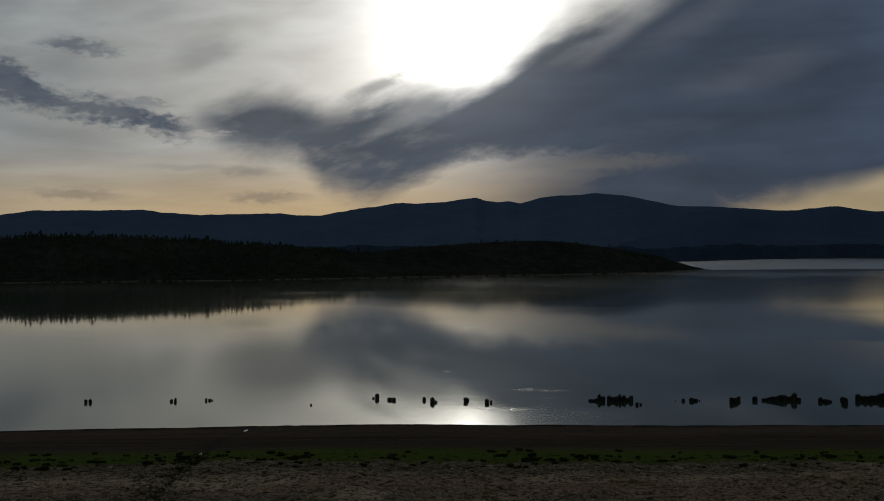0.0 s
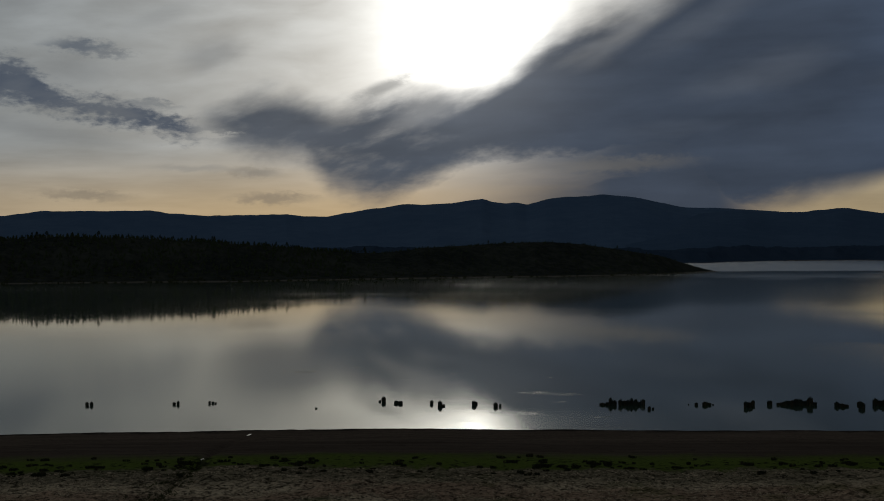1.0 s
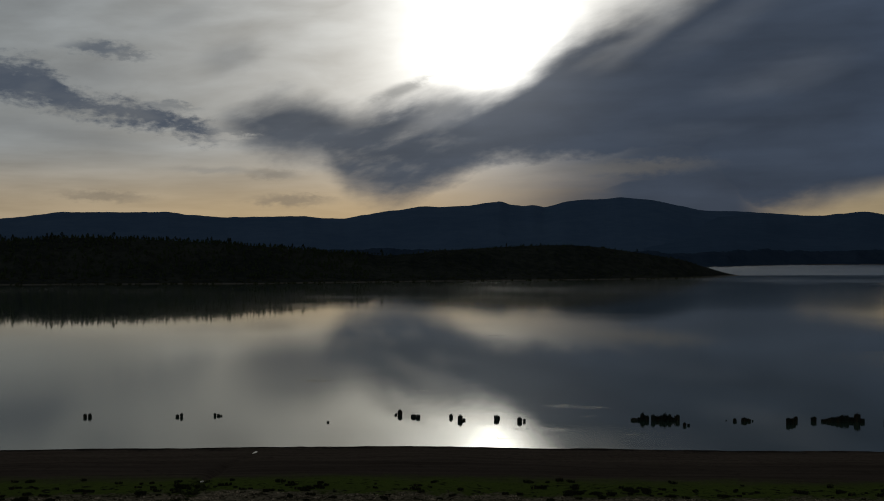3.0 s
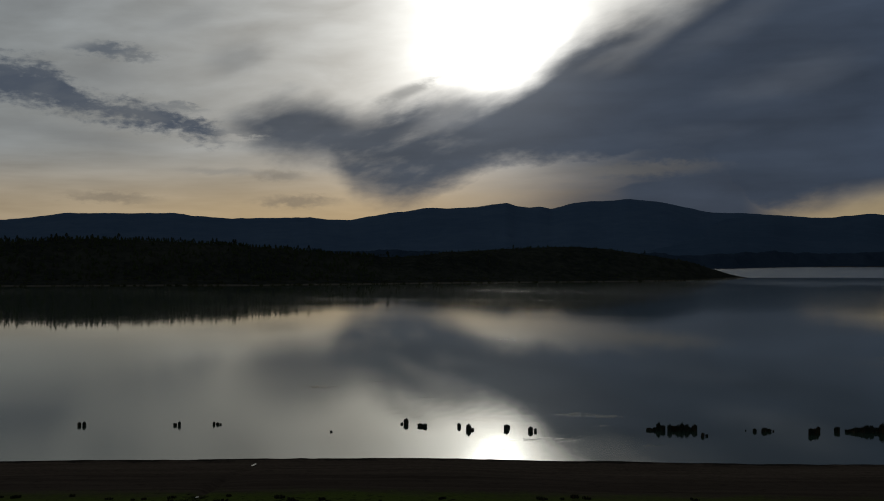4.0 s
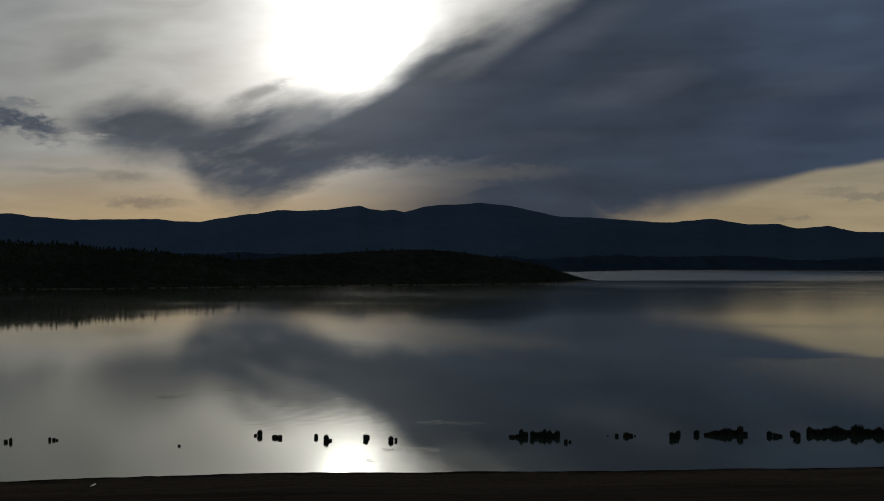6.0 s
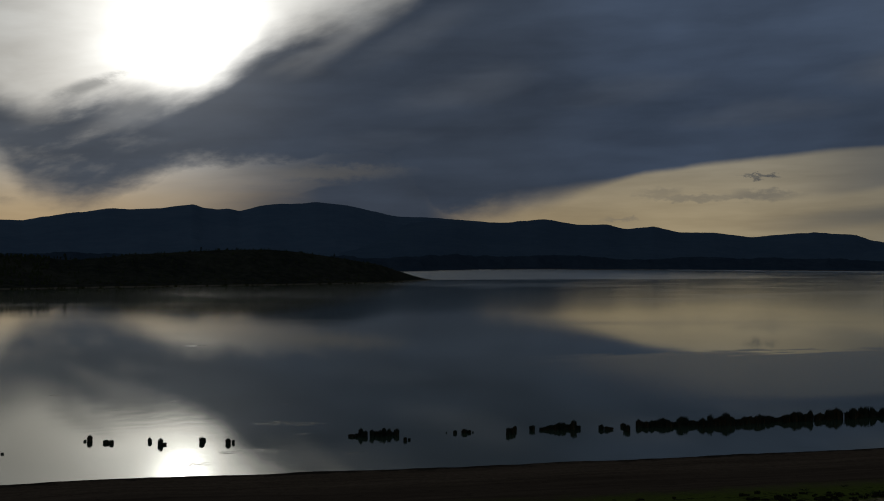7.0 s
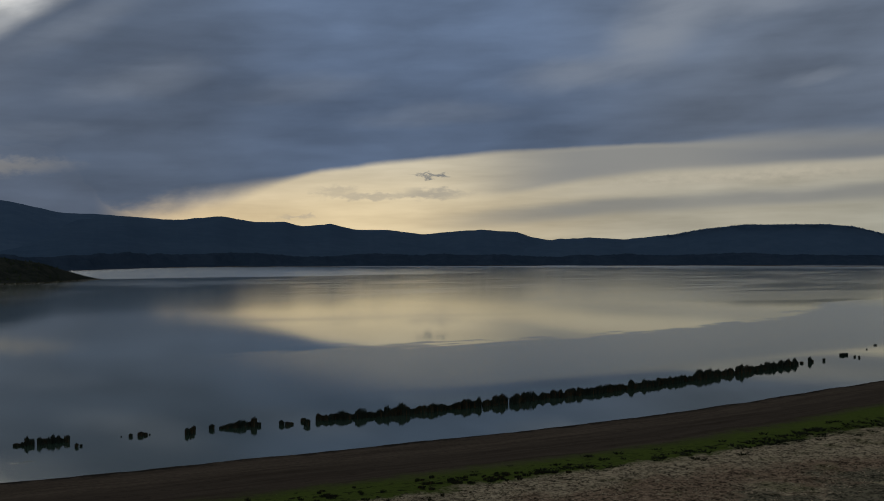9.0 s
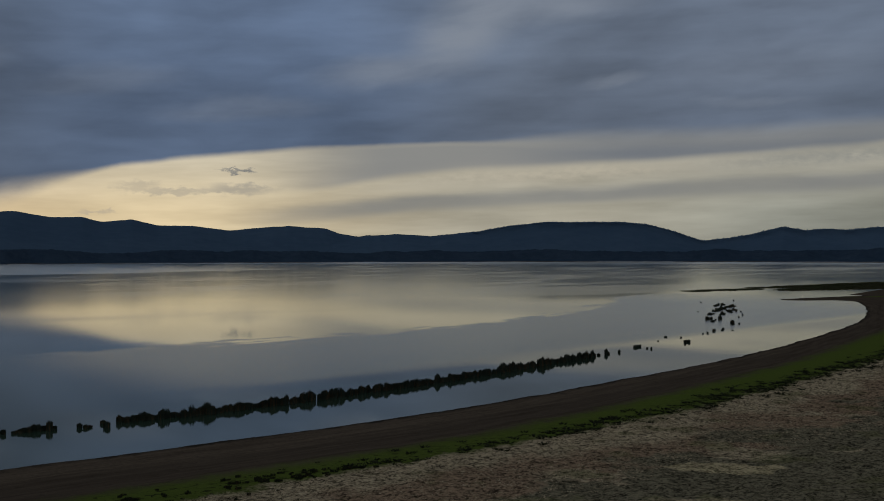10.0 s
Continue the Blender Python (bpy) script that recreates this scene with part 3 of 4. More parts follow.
def value_noise(x, y, seed=0):
    ix, iy = np.floor(x), np.floor(y)
    fx, fy = x - ix, y - iy
    fx, fy = fx * fx * (3 - 2 * fx), fy * fy * (3 - 2 * fy)
    a, b = hashed(ix, iy, seed), hashed(ix + 1, iy, seed)
    c, d = hashed(ix, iy + 1, seed), hashed(ix + 1, iy + 1, seed)
    return (a * (1 - fx) + b * fx) * (1 - fy) + (c * (1 - fx) + d * fx) * fy - 0.5


def fbm(x, y, octaves=4, seed=0):
    x, y = np.asarray(x, float), np.asarray(y, float)
    total, size = np.zeros(np.broadcast(x, y).shape), 1.0
    for o in range(octaves):
        total += size * value_noise(x, y, seed + o)
        x, y, size = x * 2.03 + 17.3, y * 2.03 - 9.1, size * 0.5
    return total


def smooth(x, lo, hi):
    t = np.clip((x - lo) / (hi - lo), 0, 1)
    return t * t * (3 - 2 * t)


def sheet(name, X, Y, Z, mat, attribute=None):
    """A grid of heights as one smooth mesh."""
    rows, cols = X.shape
    verts = np.c_[X.ravel(), Y.ravel(), Z.ravel()]
    i = np.arange(rows * cols).reshape(rows, cols)
    faces = np.c_[i[:-1, :-1].ravel(), i[:-1, 1:].ravel(), i[1:, 1:].ravel(), i[1:, :-1].ravel()]
    me = bpy.data.meshes.new(name)
    me.vertices.add(len(verts))
    me.vertices.foreach_set("co", verts.ravel())
    me.loops.add(faces.size)
    me.loops.foreach_set("vertex_index", faces.ravel())
    me.polygons.add(len(faces))
    me.polygons.foreach_set("loop_start", np.arange(0, faces.size, 4))
    me.polygons.foreach_set("use_smooth", np.ones(len(faces), bool))
    me.update(calc_edges=True)
    if attribute is not None:
        me.attributes.new("shore", "FLOAT", "POINT").data.foreach_set("value", attribute.ravel().astype(np.float32))
    me.materials.append(mat)
    return new(name, me)


def mesh_of(name, verts, faces, mats, index=None, smooth_faces=False):
    me = bpy.data.meshes.new(name)
    me.from_pydata([tuple(v) for v in verts], [], faces)
    for mt in mats:
        me.materials.append(mt)
    if index is not None:
        me.polygons.foreach_set("material_index", index)
    if smooth_faces:
        me.polygons.foreach_set("use_smooth", np.ones(len(faces), bool))
    me.update()
    return me


def part(name, me, parent, label=""):
    ob = new(name, me)
    ob.parent = parent
    return tagged(ob, label) if label else ob


# ---------------------------------------------------------------- ground
def shoreline(x):
    """Where the near shore meets the water."""
    y = 179.0 + 6.9e-4 * np.clip(x - 85, 0, None) ** 2 - 1.35e-3 * np.clip(-8 - x, 0, 90) ** 2 - 0.24 * np.clip(-98 - x, 0, None)
    return y + 1.6 * np.exp(-((x + 8) / 16) ** 2) + 3.6 * smooth(x, 100, 220) * (1 - smooth(x, 320, 420))


def capsule(x, y, ax, ay, bx, by, r0, r1):
    t = np.clip(((x - ax) * (bx - ax) + (y - ay) * (by - ay)) / ((bx - ax) ** 2 + (by - ay) ** 2), 0, 1)
    return r0 + (r1 - r0) * t - np.hypot(x - ax - t * (bx - ax), y - ay - t * (by - ay))


def blend(a, b, k):
    h = np.clip(0.5 + 0.5 * (a - b) / k, 0, 1)
    return b + (a - b) * h + k * h * (1 - h)


GULLY = ((-30.8, 179.0), (-31.2, 168.0), (-33.3, 152.0), (-32.2, 145.0), (-32.8, 129.0), (-33.4, 110.0))


def inland(x, y):
    """Distance inland from the waterline; below zero on the lake."""
    x, y = chart(x, y)
    slope = 2 * 6.9e-4 * np.clip(x - 85, 0, 420)
    d = (shoreline(np.minimum(x, 520)) - y) / np.sqrt(1 + slope ** 2) + np.clip(x - 520, 0, 40) * 0.55
    d = blend(d, capsule(x, y, 546, 361, 760, 300, 10, 45), 28.0)
    d = blend(d, capsule(x, y, 632, 368, 760, 356, 9, 58), 12.0)
    marsh = capsule(x, y, 598, 470, 652, 462, 8, 9)
    marsh = np.maximum(marsh, capsule(x, y, 664, 438, 800, 415, 13, 34))
    marsh = np.maximum(marsh, capsule(x, y, 676, 474, 860, 430, 6, 52))
    marsh = marsh + 6 * fbm(x / 22, y / 14, 3, 41)
    d = np.maximum(d, np.minimum(marsh, 5.0))
    return d + 1.1 * fbm(x / 9, y / 9, 3, 5) + 0.35 * fbm(x / 1.7, y / 1.7, 2, 8)


def height(x, y):
    d = inland(x, y)
    z = np.where(d < 0, np.maximum(d * 0.06, -4.0), 0.035 * np.clip(d, 0, 30) + 0.022 * np.clip(d - 30, 0, 200) + 0.004 * np.clip(d - 230, 0, 3000))
    rough = smooth(d, 24, 40)
    z = z + rough * (0.42 * fbm(x / 2.2, y / 2.2, 3, 21) + 0.7 * fbm(x / 24, y / 24, 3, 22)) + smooth(d, 1, 8) * 0.07 * fbm(x / 3, y / 3, 3, 23)
    cut = np.full(np.shape(x), -99.0)
    x, y = chart(x, y)
    for (ax, ay), (bx, by) in zip(GULLY, GULLY[1:]):
        cut = np.maximum(cut, capsule(x + 1.2 * fbm(y / 6, y / 6, 2, 9), y, ax, ay, bx, by, 0.0, 0.0))
    return np.where(d > 0, np.maximum(z - 0.6 * np.exp(-(cut / 0.6) ** 2) * smooth(d, 0, 6), np.minimum(z, 0.05)), z), d


def axis(*stretches):
    out = []
    for lo, hi, n in stretches:
        out.append(np.linspace(lo, hi, n, endpoint=False))
    return np.append(np.concatenate(out), stretches[-1][1])


gx = axis((-4950, -600, 24), (-600, -115, 40), (-115, 285, 590), (285, 620, 240), (620, 1150, 170), (1150, 4950, 26))
gy = axis((-4950, -300, 20), (-300, 80, 40), (80, 108, 20), (108, 198, 190), (198, 320, 140), (320, 600, 180), (600, 1000, 20), (1000, 4950, 24))
X, Y = np.meshgrid(gx, gy)
Z, D = height(X, Y)
ground = tagged(sheet("ground", X, Y, Z, MAT_GROUND, D), "lake shore of brown mud, green turf and dry grass", "ground", kind="structure")

wx, wy = np.meshgrid(np.linspace(-5000, 5000, 9), np.linspace(-200, 5000, 9))
water = tagged(sheet("water", wx, wy, 0 * wx, MAT_WATER), "calm grey lake water mirroring the cloudy sky", "lake", kind="structure")


# ---------------------------------------------------------------- hills and mountains
def polar(name, az, r, z, mat):
    a = np.radians(az)
    return sheet(name, *from_view_chart(r * np.sin(a), r * np.cos(a), z), mat)


def rounded(az, nodes, width=0.6):
    """Straight pieces between (azimuth, value) nodes, with the corners softened."""
    x, v = zip(*nodes)
    return sum(np.interp(az + o * width, x, v) for o in (-0.75, -0.25, 0.25, 0.75)) / 4


PEN_BASE = ((-34, 860), (-21.8, 832), (-16.6, 836), (-11.1, 840), (-5.4, 872), (0.5, 922), (6.3, 972), (10.6, 1030), (13.2, 1140), (14, 1150))
PEN_TOP = ((-34, 24), (-26, 30.5), (-21.8, 30.8), (-19.2, 33.6), (-15.2, 32), (-11.1, 28.2), (-7.7, 23.5), (-4.8, 19.8), (-3.5, 19.5), (-1, 24.5), (1.9, 27.5), (4.3, 29.6), (6.3, 28.6), (8.6, 22.6), (10.6, 16), (12, 8.0), (13.1, 0.6), (14, -1))


def peninsula_height(az, u):
    """Height at u, 0 at the waterline, 1 on the ridge, 2 down to the water behind."""
    top = rounded(az, PEN_TOP, 0.8)
    rise = np.where(u < 1, 0.10 * smooth(u, 0, 0.12) + 0.90 * smooth(u, 0.08, 1.0) ** 0.85, 1 - smooth(u, 1.0, 2.0))
    bumps = fbm(az * 1.4, u * 3.0, 4, 31) * 3.2 * smooth(u, 0.12, 0.5) * (1 - smooth(u, 0.85, 1.0)) * np.clip(top / 20, 0, 1)
    return -0.6 + (top + 0.6) * rise + bumps


def peninsula_place(az, u):
    base = rounded(az, PEN_BASE, 0.8) + 5 * fbm(az * 2.2, az * 0, 3, 33)
    depth = np.interp(az, (-34, -12, -5, 5, 11, 13.2), (108, 108, 112, 110, 70, 10))
    return base + depth * u


AZ, U = np.meshgrid(np.arange(-34, 13.6, 0.08), np.r_[np.linspace(-0.05, 0.2, 12), np.linspace(0.23, 2.0, 36)])
hill = tagged(polar("hill", AZ, peninsula_place(AZ, U), peninsula_height(AZ, U), MAT_HILL), "low dark wooded peninsula across the lake", "hill", kind="structure")

SHORE_FAR = ((-60, 1700), (10, 1540), (13, 1600), (16, 1780), (20, 1890), (28, 1960), (36, 2030), (45, 2120), (55, 2150), (65, 2160), (95, 2100))


def range_of_hills(name, az0, az1, ridge_at, nodes, mat, label, spur, seed, back):
    """A ridge whose summits and saddles fit the camera's skyline, with spurs running down to the lake."""
    az, u = np.meshgrid(np.arange(az0, az1, 0.05), np.r_[np.linspace(0, 1, 26), 1.04, 1.12, 1.25])
    foot = np.interp(az, *zip(*SHORE_FAR)) + back
    r = foot + (ridge_at - foot) * u
    crest = 30 + ridge_at * np.tan(np.radians(rounded(az, nodes, 0.16) + 0.03 * fbm(az * 2.2, az * 0, 4, seed)))
    fade = smooth(az, az0, az0 + 3) * (1 - smooth(az, az1 - 3, az1))
    crest = np.maximum(crest, 2)
    rise = np.where(u <= 1, u ** 1.35, 1 - 1.5 * (u - 1))
    z = crest * rise + spur * fbm(az * 0.55 + u * 0.9, u * 3.2, 4, seed + 5) * np.sin(np.pi * np.clip(u, 0, 1)) ** 1.2
    line = 30 + (crest - 30) * (r / ridge_at)
    z = np.where(u < 1, np.minimum(z, line - (1 - u) * 5), z)
    return tagged(polar(name, az, r, np.maximum(z, -2), mat), label, "mountains", kind="structure")


CREST_FAR = ((-45, 1.3), (-30, 0.95), (-22.9, 1.06), (-21.3, 1.27), (-20, 1.45), (-18.5, 1.45), (-15, 1.53), (-14.2, 1.4), (-12.2, 1.28), (-8.4, 1.38), (-7.7, 1.3), (-6.2, 1.26), (-5.4, 1.44), (-3.9, 1.71), (-3.4, 1.72), (-2.35, 1.94), (-1.3, 1.88), (0.1, 1.98), (1.7, 2.2), (2.15, 2.06), (3, 1.96), (3.4, 2.02), (4, 1.89), (5, 2.17), (6, 2.3), (6.5, 2.28), (7.9, 2.41), (9.3, 2.26), (10.7, 1.98), (11.8, 1.73), (13.4, 1.68), (14.8, 1.6), (17.4, 1.4), (22, 1.0), (30, 0.5))
CREST_MID = ((9, 0.6), (12, 1.3), (14, 1.55), (14.8, 1.6), (15.8, 1.43), (17.4, 1.44), (19.5, 1.63), (21.2, 1.35), (22.6, 1.37), (23.5, 1.15), (24.9, 1.27), (26.3, 0.97), (27.8, 0.99), (29.7, 0.74), (30.8, 0.86), (32.5, 0.99), (34.5, 0.88), (35.3, 0.58), (36.3, 0.45), (38.5, 0.4), (41, 0.3), (46, 0.2))
CREST_NEAR = ((33, 0.2), (35.8, 0.43), (36.5, 0.5), (36.7, 0.56), (36.9, 0.5), (38.1, 0.59), (39.9, 0.48), (41, 0.59), (42.5, 0.76), (43.4, 0.94), (45.7, 1.21), (49.4, 1.2), (50.8, 1.1), (52.2, 0.73), (53.6, 0.25), (55.2, 0.41), (56.6, 0.71), (57.5, 0.94), (58.4, 0.75), (59.7, 0.8), (60.5, 0.76), (61.7, 0.86), (70, 1.0), (90, 0.8))
range_of_hills("mountain_range", -45, 30, 2400, CREST_FAR, MAT_FAR_HAZE, "distant mountain range under the clouds, blue haze in its colour", 9, 51, 340)
range_of_hills("hill_range", 9, 46, 2350, CREST_MID, MAT_MID_HAZE, "dark wooded hills beyond the lake, haze blue in their colour", 6, 61, 120)
range_of_hills("forest_hills", 33, 90, 2340, CREST_NEAR, MAT_MID_HAZE, "dark pine-covered hills beyond the lake", 5, 71, 45)

az, u = np.meshgrid(np.arange(-60, 95, 0.12), np.r_[np.linspace(0, 0.12, 8), np.linspace(0.15, 1.0, 18)])
foot = np.interp(az, *zip(*SHORE_FAR)) + 25 * fbm(az * 0.9, az * 0, 4, 81)
rise = 0.12 * smooth(u, 0, 0.1) + 0.88 * smooth(u, 0.10, 0.6)
z = -0.5 + (20 + 9 * fbm(az * 0.35, az * 0, 3, 83)) * rise + 3.0 * fbm(az * 2.5, u * 9, 3, 85) * smooth(u, 0.15, 0.4)
z = z + 2.6 * fbm(az * 14, u * 40, 2, 87) * smooth(u, 0.12, 0.3)
tagged(polar("far_shore", az, foot + 130 * u, z, MAT_NEAR_HAZE), "dark forested far shore with a pale strand", "shore", kind="structure")


def sand_spit(az0, az1, out, wide, tall):
    """A long low bar of sand lying just off the far shore."""
    t, v = np.meshgrid(np.linspace(0, 1, 60), np.linspace(-1, 1, 9))
    az = az0 + (az1 - az0) * t
    taper = np.sin(np.pi * t) ** 0.5
    r = np.interp(az, *zip(*SHORE_FAR)) - out + wide * v * taper * (1 + 0.6 * fbm(t * 9, t * 0, 3, az0)) + 8 * fbm(t * 5, t * 0, 3, az1)
    z = -0.15 + (tall + 0.15) * (1 - v * v) * taper
    return tagged(polar("sand_spit", az, r, z, MAT_SPIT), "low bar of dark sand off the far shore", "sand bar", kind="structure")


for az0, az1, out, wide, tall in ((15.2, 21.5, -6, 9, 0.9), (19.5, 26.0, 30, 6, 0.5), (29.5, 36.0, 22, 7, 0.8), (38.0, 44.0, 30, 6, 0.5), (43.5, 49.0, 55, 10, 0.8), (46.0, 53.5, 110, 8, 0.6), (52.0, 58.0, 40, 8, 0.9), (57.0, 66.0, 95, 12, 0.8)):
    sand_spit(az0, az1, out, wide, tall)


# ---------------------------------------------------------------- reeds in the shallows
rng = random.Random(7)


def blade(verts, faces, x, y, z, lean_x, lean_y, tall, wide, turn, bend=0.4):
    """One leaf: a tapering strip of three lengths, bent outwards at the tip."""
    cx, cy = math.cos(turn) * wide / 2, math.sin(turn) * wide / 2
    i = len(verts)
    for f, w in ((0.0, 1.0), (0.45, 0.95), (0.8, 0.6)):
        o = f * (1 + bend * f)
        verts.append((x + lean_x * o - cx * w, y + lean_y * o - cy * w, z + tall * f))
        verts.append((x + lean_x * o + cx * w, y + lean_y * o + cy * w, z + tall * f))
    o = 1 + bend
    verts.append((x + lean_x * o, y + lean_y * o, z + tall))
    faces += [(i, i + 1, i + 3, i + 2), (i + 2, i + 3, i + 5, i + 4), (i + 4, i + 5, i + 6)]


def clump_mesh(name, blades, spread_x, spread_y, tall, wide, mats, rust=0.15):
    verts, faces, index = [], [], []
    for _ in range(blades):
        a, r = rng.uniform(0, 2 * math.pi), math.sqrt(rng.random())
        x, y = math.cos(a) * r * spread_x, math.sin(a) * r * spread_y
        t = tall * (1.0 - 0.26 * r * r) * rng.uniform(0.76, 1.08)
        n = len(faces)
        blade(verts, faces, x, y, -0.25, x * 0.10 + rng.uniform(-0.05, 0.05), y * 0.10 + rng.uniform(-0.05, 0.05), t + 0.25, wide * rng.uniform(0.7, 1.3), rng.uniform(-0.9, 0.9))
        index += [1 if rng.random() < rust else 0] * (len(faces) - n)
    return mesh_of(name, verts, faces, mats, index)


REEDS = [clump_mesh("reed_clump", 130, 0.46 + 0.1 * (i % 3), 0.44, 0.98 + 0.08 * (i % 4), 0.095, [MAT_REED, MAT_RUST], (0.08, 0.3, 0.12)[i % 3]) for i in range(7)]
REED_LABELS = ("dark green reed clump standing in shallow water", "dark reed clump with withered stems in shallow water")


BED = []          # clumps too far off or too close together to count


def reed(x, y, size=1.0, group="reeds along the shore", low=1.0, bed=False):
    i = rng.randrange(len(REEDS))
    f = size * rng.uniform(0.88, 1.2)
    x, y, _ = from_view_chart(x, y)
    m = Matrix.Translation((x, y, 0)) @ Matrix.Rotation(rng.uniform(-0.5, 0.5), 4, "Z") @ Matrix.Diagonal((f * rng.uniform(0.7, 1.15), f, f * low * rng.choice((0.6, 0.75, 0.85, 1.0, 1.0, 1.15, 1.4)), 1))
    if bed:
        BED.append((REEDS[i], m))
        return None
    ob = new("reed_clump", REEDS[i])
    ob.matrix_world = m
    return tagged(ob, REED_LABELS[1 if i % 3 == 1 else 0], "reeds", group)


def reed_run(x0, y0, x1, y1, count, size=1.0, deep=0.5, low=1.0):
    """A run of clumps close together."""
    for i in range(count):
        f = (i + rng.uniform(0.2, 0.8)) / count
        reed(x0 + (x1 - x0) * f, y0 + (y1 - y0) * f + rng.uniform(-deep, deep), size, low=low, bed=x0 >= 150)


# single clumps off the beach
for x, y, size in ((-66.1, 204.5, 0.6), (-65.3, 204.6, 0.7), (-50.5, 205.8, 0.75), (-49.8, 205.9, 0.7), (-44.3, 207.2, 0.5), (-43.7, 207.3, 0.6), (-43.2, 207.2, 0.45),
                   (-23.9, 201.4, 0.4), (-13.0, 210.0, 0.7), (-12.3, 210.1, 0.95), (-9.8, 207.9, 0.8), (-9.0, 207.4, 0.6), (-3.3, 207.7, 0.65), (-1.7, 204.8, 0.8), (-1.1, 204.7, 0.7),
                   (4.5, 205.7, 0.85), (4.9, 207.0, 0.6), (8.4, 204.0, 0.75), (9.2, 204.1, 0.7), (35.7, 201.0, 0.7), (36.4, 201.2, 0.6), (43.9, 206.7, 0.25), (45.2, 206.0, 0.75),
                   (46.8, 206.0, 0.9), (47.6, 206.1, 0.8), (48.3, 206.2, 0.3), (53.6, 203.6, 1.1), (54.3, 203.9, 1.0), (55.7, 206.6, 0.9), (58.8, 206.6, 1.0), (60.2, 206.2, 0.6)):
    reed(x, y, size * 0.92, low=0.9)
reed_run(27.8, 206.2, 36.0, 206.4, 11, 0.95)
reed_run(60.9, 206.4, 66.9, 206.3, 9, 1.1)
for x, y, size in ((70.5, 204.9, 0.95), (71.2, 204.0, 0.85), (72.0, 204.2, 0.85), (75.2, 206.4, 0.9), (74.2, 202.6, 0.9)):
    reed(x, y, size)
# the long hedge of reeds, parallel to the shore
ROW = ((77.5, 206.3), (90, 204.6), (104, 206.0), (117, 206.6), (129, 208.6), (150, 211.4), (170, 215.6), (189, 219.8), (207, 224.2), (221, 227.0))
for (x0, y0), (x1, y1) in zip(ROW, ROW[1:]):
    n = int(math.hypot(x1 - x0, y1 - y0) * 1.75)
    reed_run(x0, y0, x1, y1, n, 1.12, 0.8, 1.15)
for x, y, size in ((222.5, 227.6, 1.2), (223.6, 228.0, 1.2), (226.5, 228.9, 1.1), (230.5, 229.6, 1.0), (231.6, 229.9, 0.9), (237.1, 230.5, 0.9)):
    reed(x, y, size)
# scattered clumps in the bay
for x, y, size in ((252.7, 237.4, 1.3), (254.9, 237.9, 1.2), (252.5, 232.9, 0.7), (252.0, 231.0, 0.6), (274.7, 246.3, 0.5), (288.6, 254.0, 0.6), (290.6, 249.4, 0.7), (277.8, 238.3, 1.3), (278.7, 237.7, 1.2), (271.4, 233.5, 0.8), (309.4, 254.4, 0.6),
                   (312.6, 254.8, 0.9), (322.6, 259.3, 1.2), (327.0, 258.9, 1.2), (331.8, 261.8, 0.8), (329.8, 256.6, 0.7), (358.0, 272.8, 0.7), (370.2, 296.1, 1.5), (371.8, 295.5, 1.5), (360.6, 287.0, 1.4), (362.6, 287.8, 1.2), (369.9, 291.9, 0.9),
                   (374.4, 292.9, 1.5), (376.0, 293.8, 1.4), (358.7, 276.3, 1.5), (356.2, 274.8, 1.4), (391.9, 295.9, 0.8), (424.8, 319.3, 0.8), (426.4, 318.0, 0.7), (406.0, 303.5, 0.9), (478.3, 377.2, 0.9), (411.6, 330.6, 0.6), (506.4, 376.3, 0.7)):
    reed(x, y, size, "reed clumps in the bay", 0.75)
# the thicket in its middle, in short rows
for x0, y0, x1, y1, count in ((397, 315, 404, 318, 6), (418, 326, 432, 334, 10), (430, 332, 441, 337, 7), (454, 352, 472, 358, 12), (452, 341, 466, 348, 8), (418, 317, 427, 326, 6), (430, 324, 437, 329, 5), (399, 309, 411, 317, 8), (440, 338, 456, 346, 8)):
    for i in range(count):
        t = (i + rng.uniform(0.1, 0.9)) / count
        reed(x0 + (x1 - x0) * t, y0 + (y1 - y0) * t + rng.uniform(-1.5, 1.5), rng.uniform(1.0, 1.7), "reed clumps in the bay", 0.6, True)

verts, faces, index = [], [], []
for me, m in BED:
    base = len(verts)
    verts += [m @ v.co for v in me.vertices]
    faces += [tuple(base + i for i in face.vertices) for face in me.polygons]
    index += [face.material_index for face in me.polygons]
tagged(new("reed_bed", mesh_of("reed_bed", verts, faces, [MAT_REED, MAT_RUST], index)), "far dark green reeds growing close together in shallow water", "reeds", kind="stuff")


# ---------------------------------------------------------------- marsh islands
def stuff_mesh(name, places, blades, spread, tall, wide, mat, label, category):
    """Many small tufts as one mesh."""
    verts, faces = [], []
    for x, y, z, size in places:
        for _ in range(blades):
            a, r = rng.uniform(0, 2 * math.pi), math.sqrt(rng.random()) * spread * size
            bx, by = math.cos(a) * r, math.sin(a) * r
            blade(verts, faces, x + bx, y + by, z - 0.05, bx * 0.7 + rng.uniform(-0.1, 0.1) * size, by * 0.7 + rng.uniform(-0.1, 0.1) * size, tall * size * rng.uniform(0.6, 1.1), wide * size * rng.uniform(0.7, 1.3), rng.uniform(-1.2, 1.2))
    return tagged(new(name, mesh_of(name, verts, faces, [mat])), label, category, kind="stuff")


def scatter(n, x0, x1, y0, y1, keep):
    x, y = np.array([rng.uniform(x0, x1) for _ in range(n)]), np.array([rng.uniform(y0, y1) for _ in range(n)])
    z, d = height(x, y)
    return [(a, b, c, e) for a, b, c, e in zip(x, y, z, d) if keep(a, b, e)]


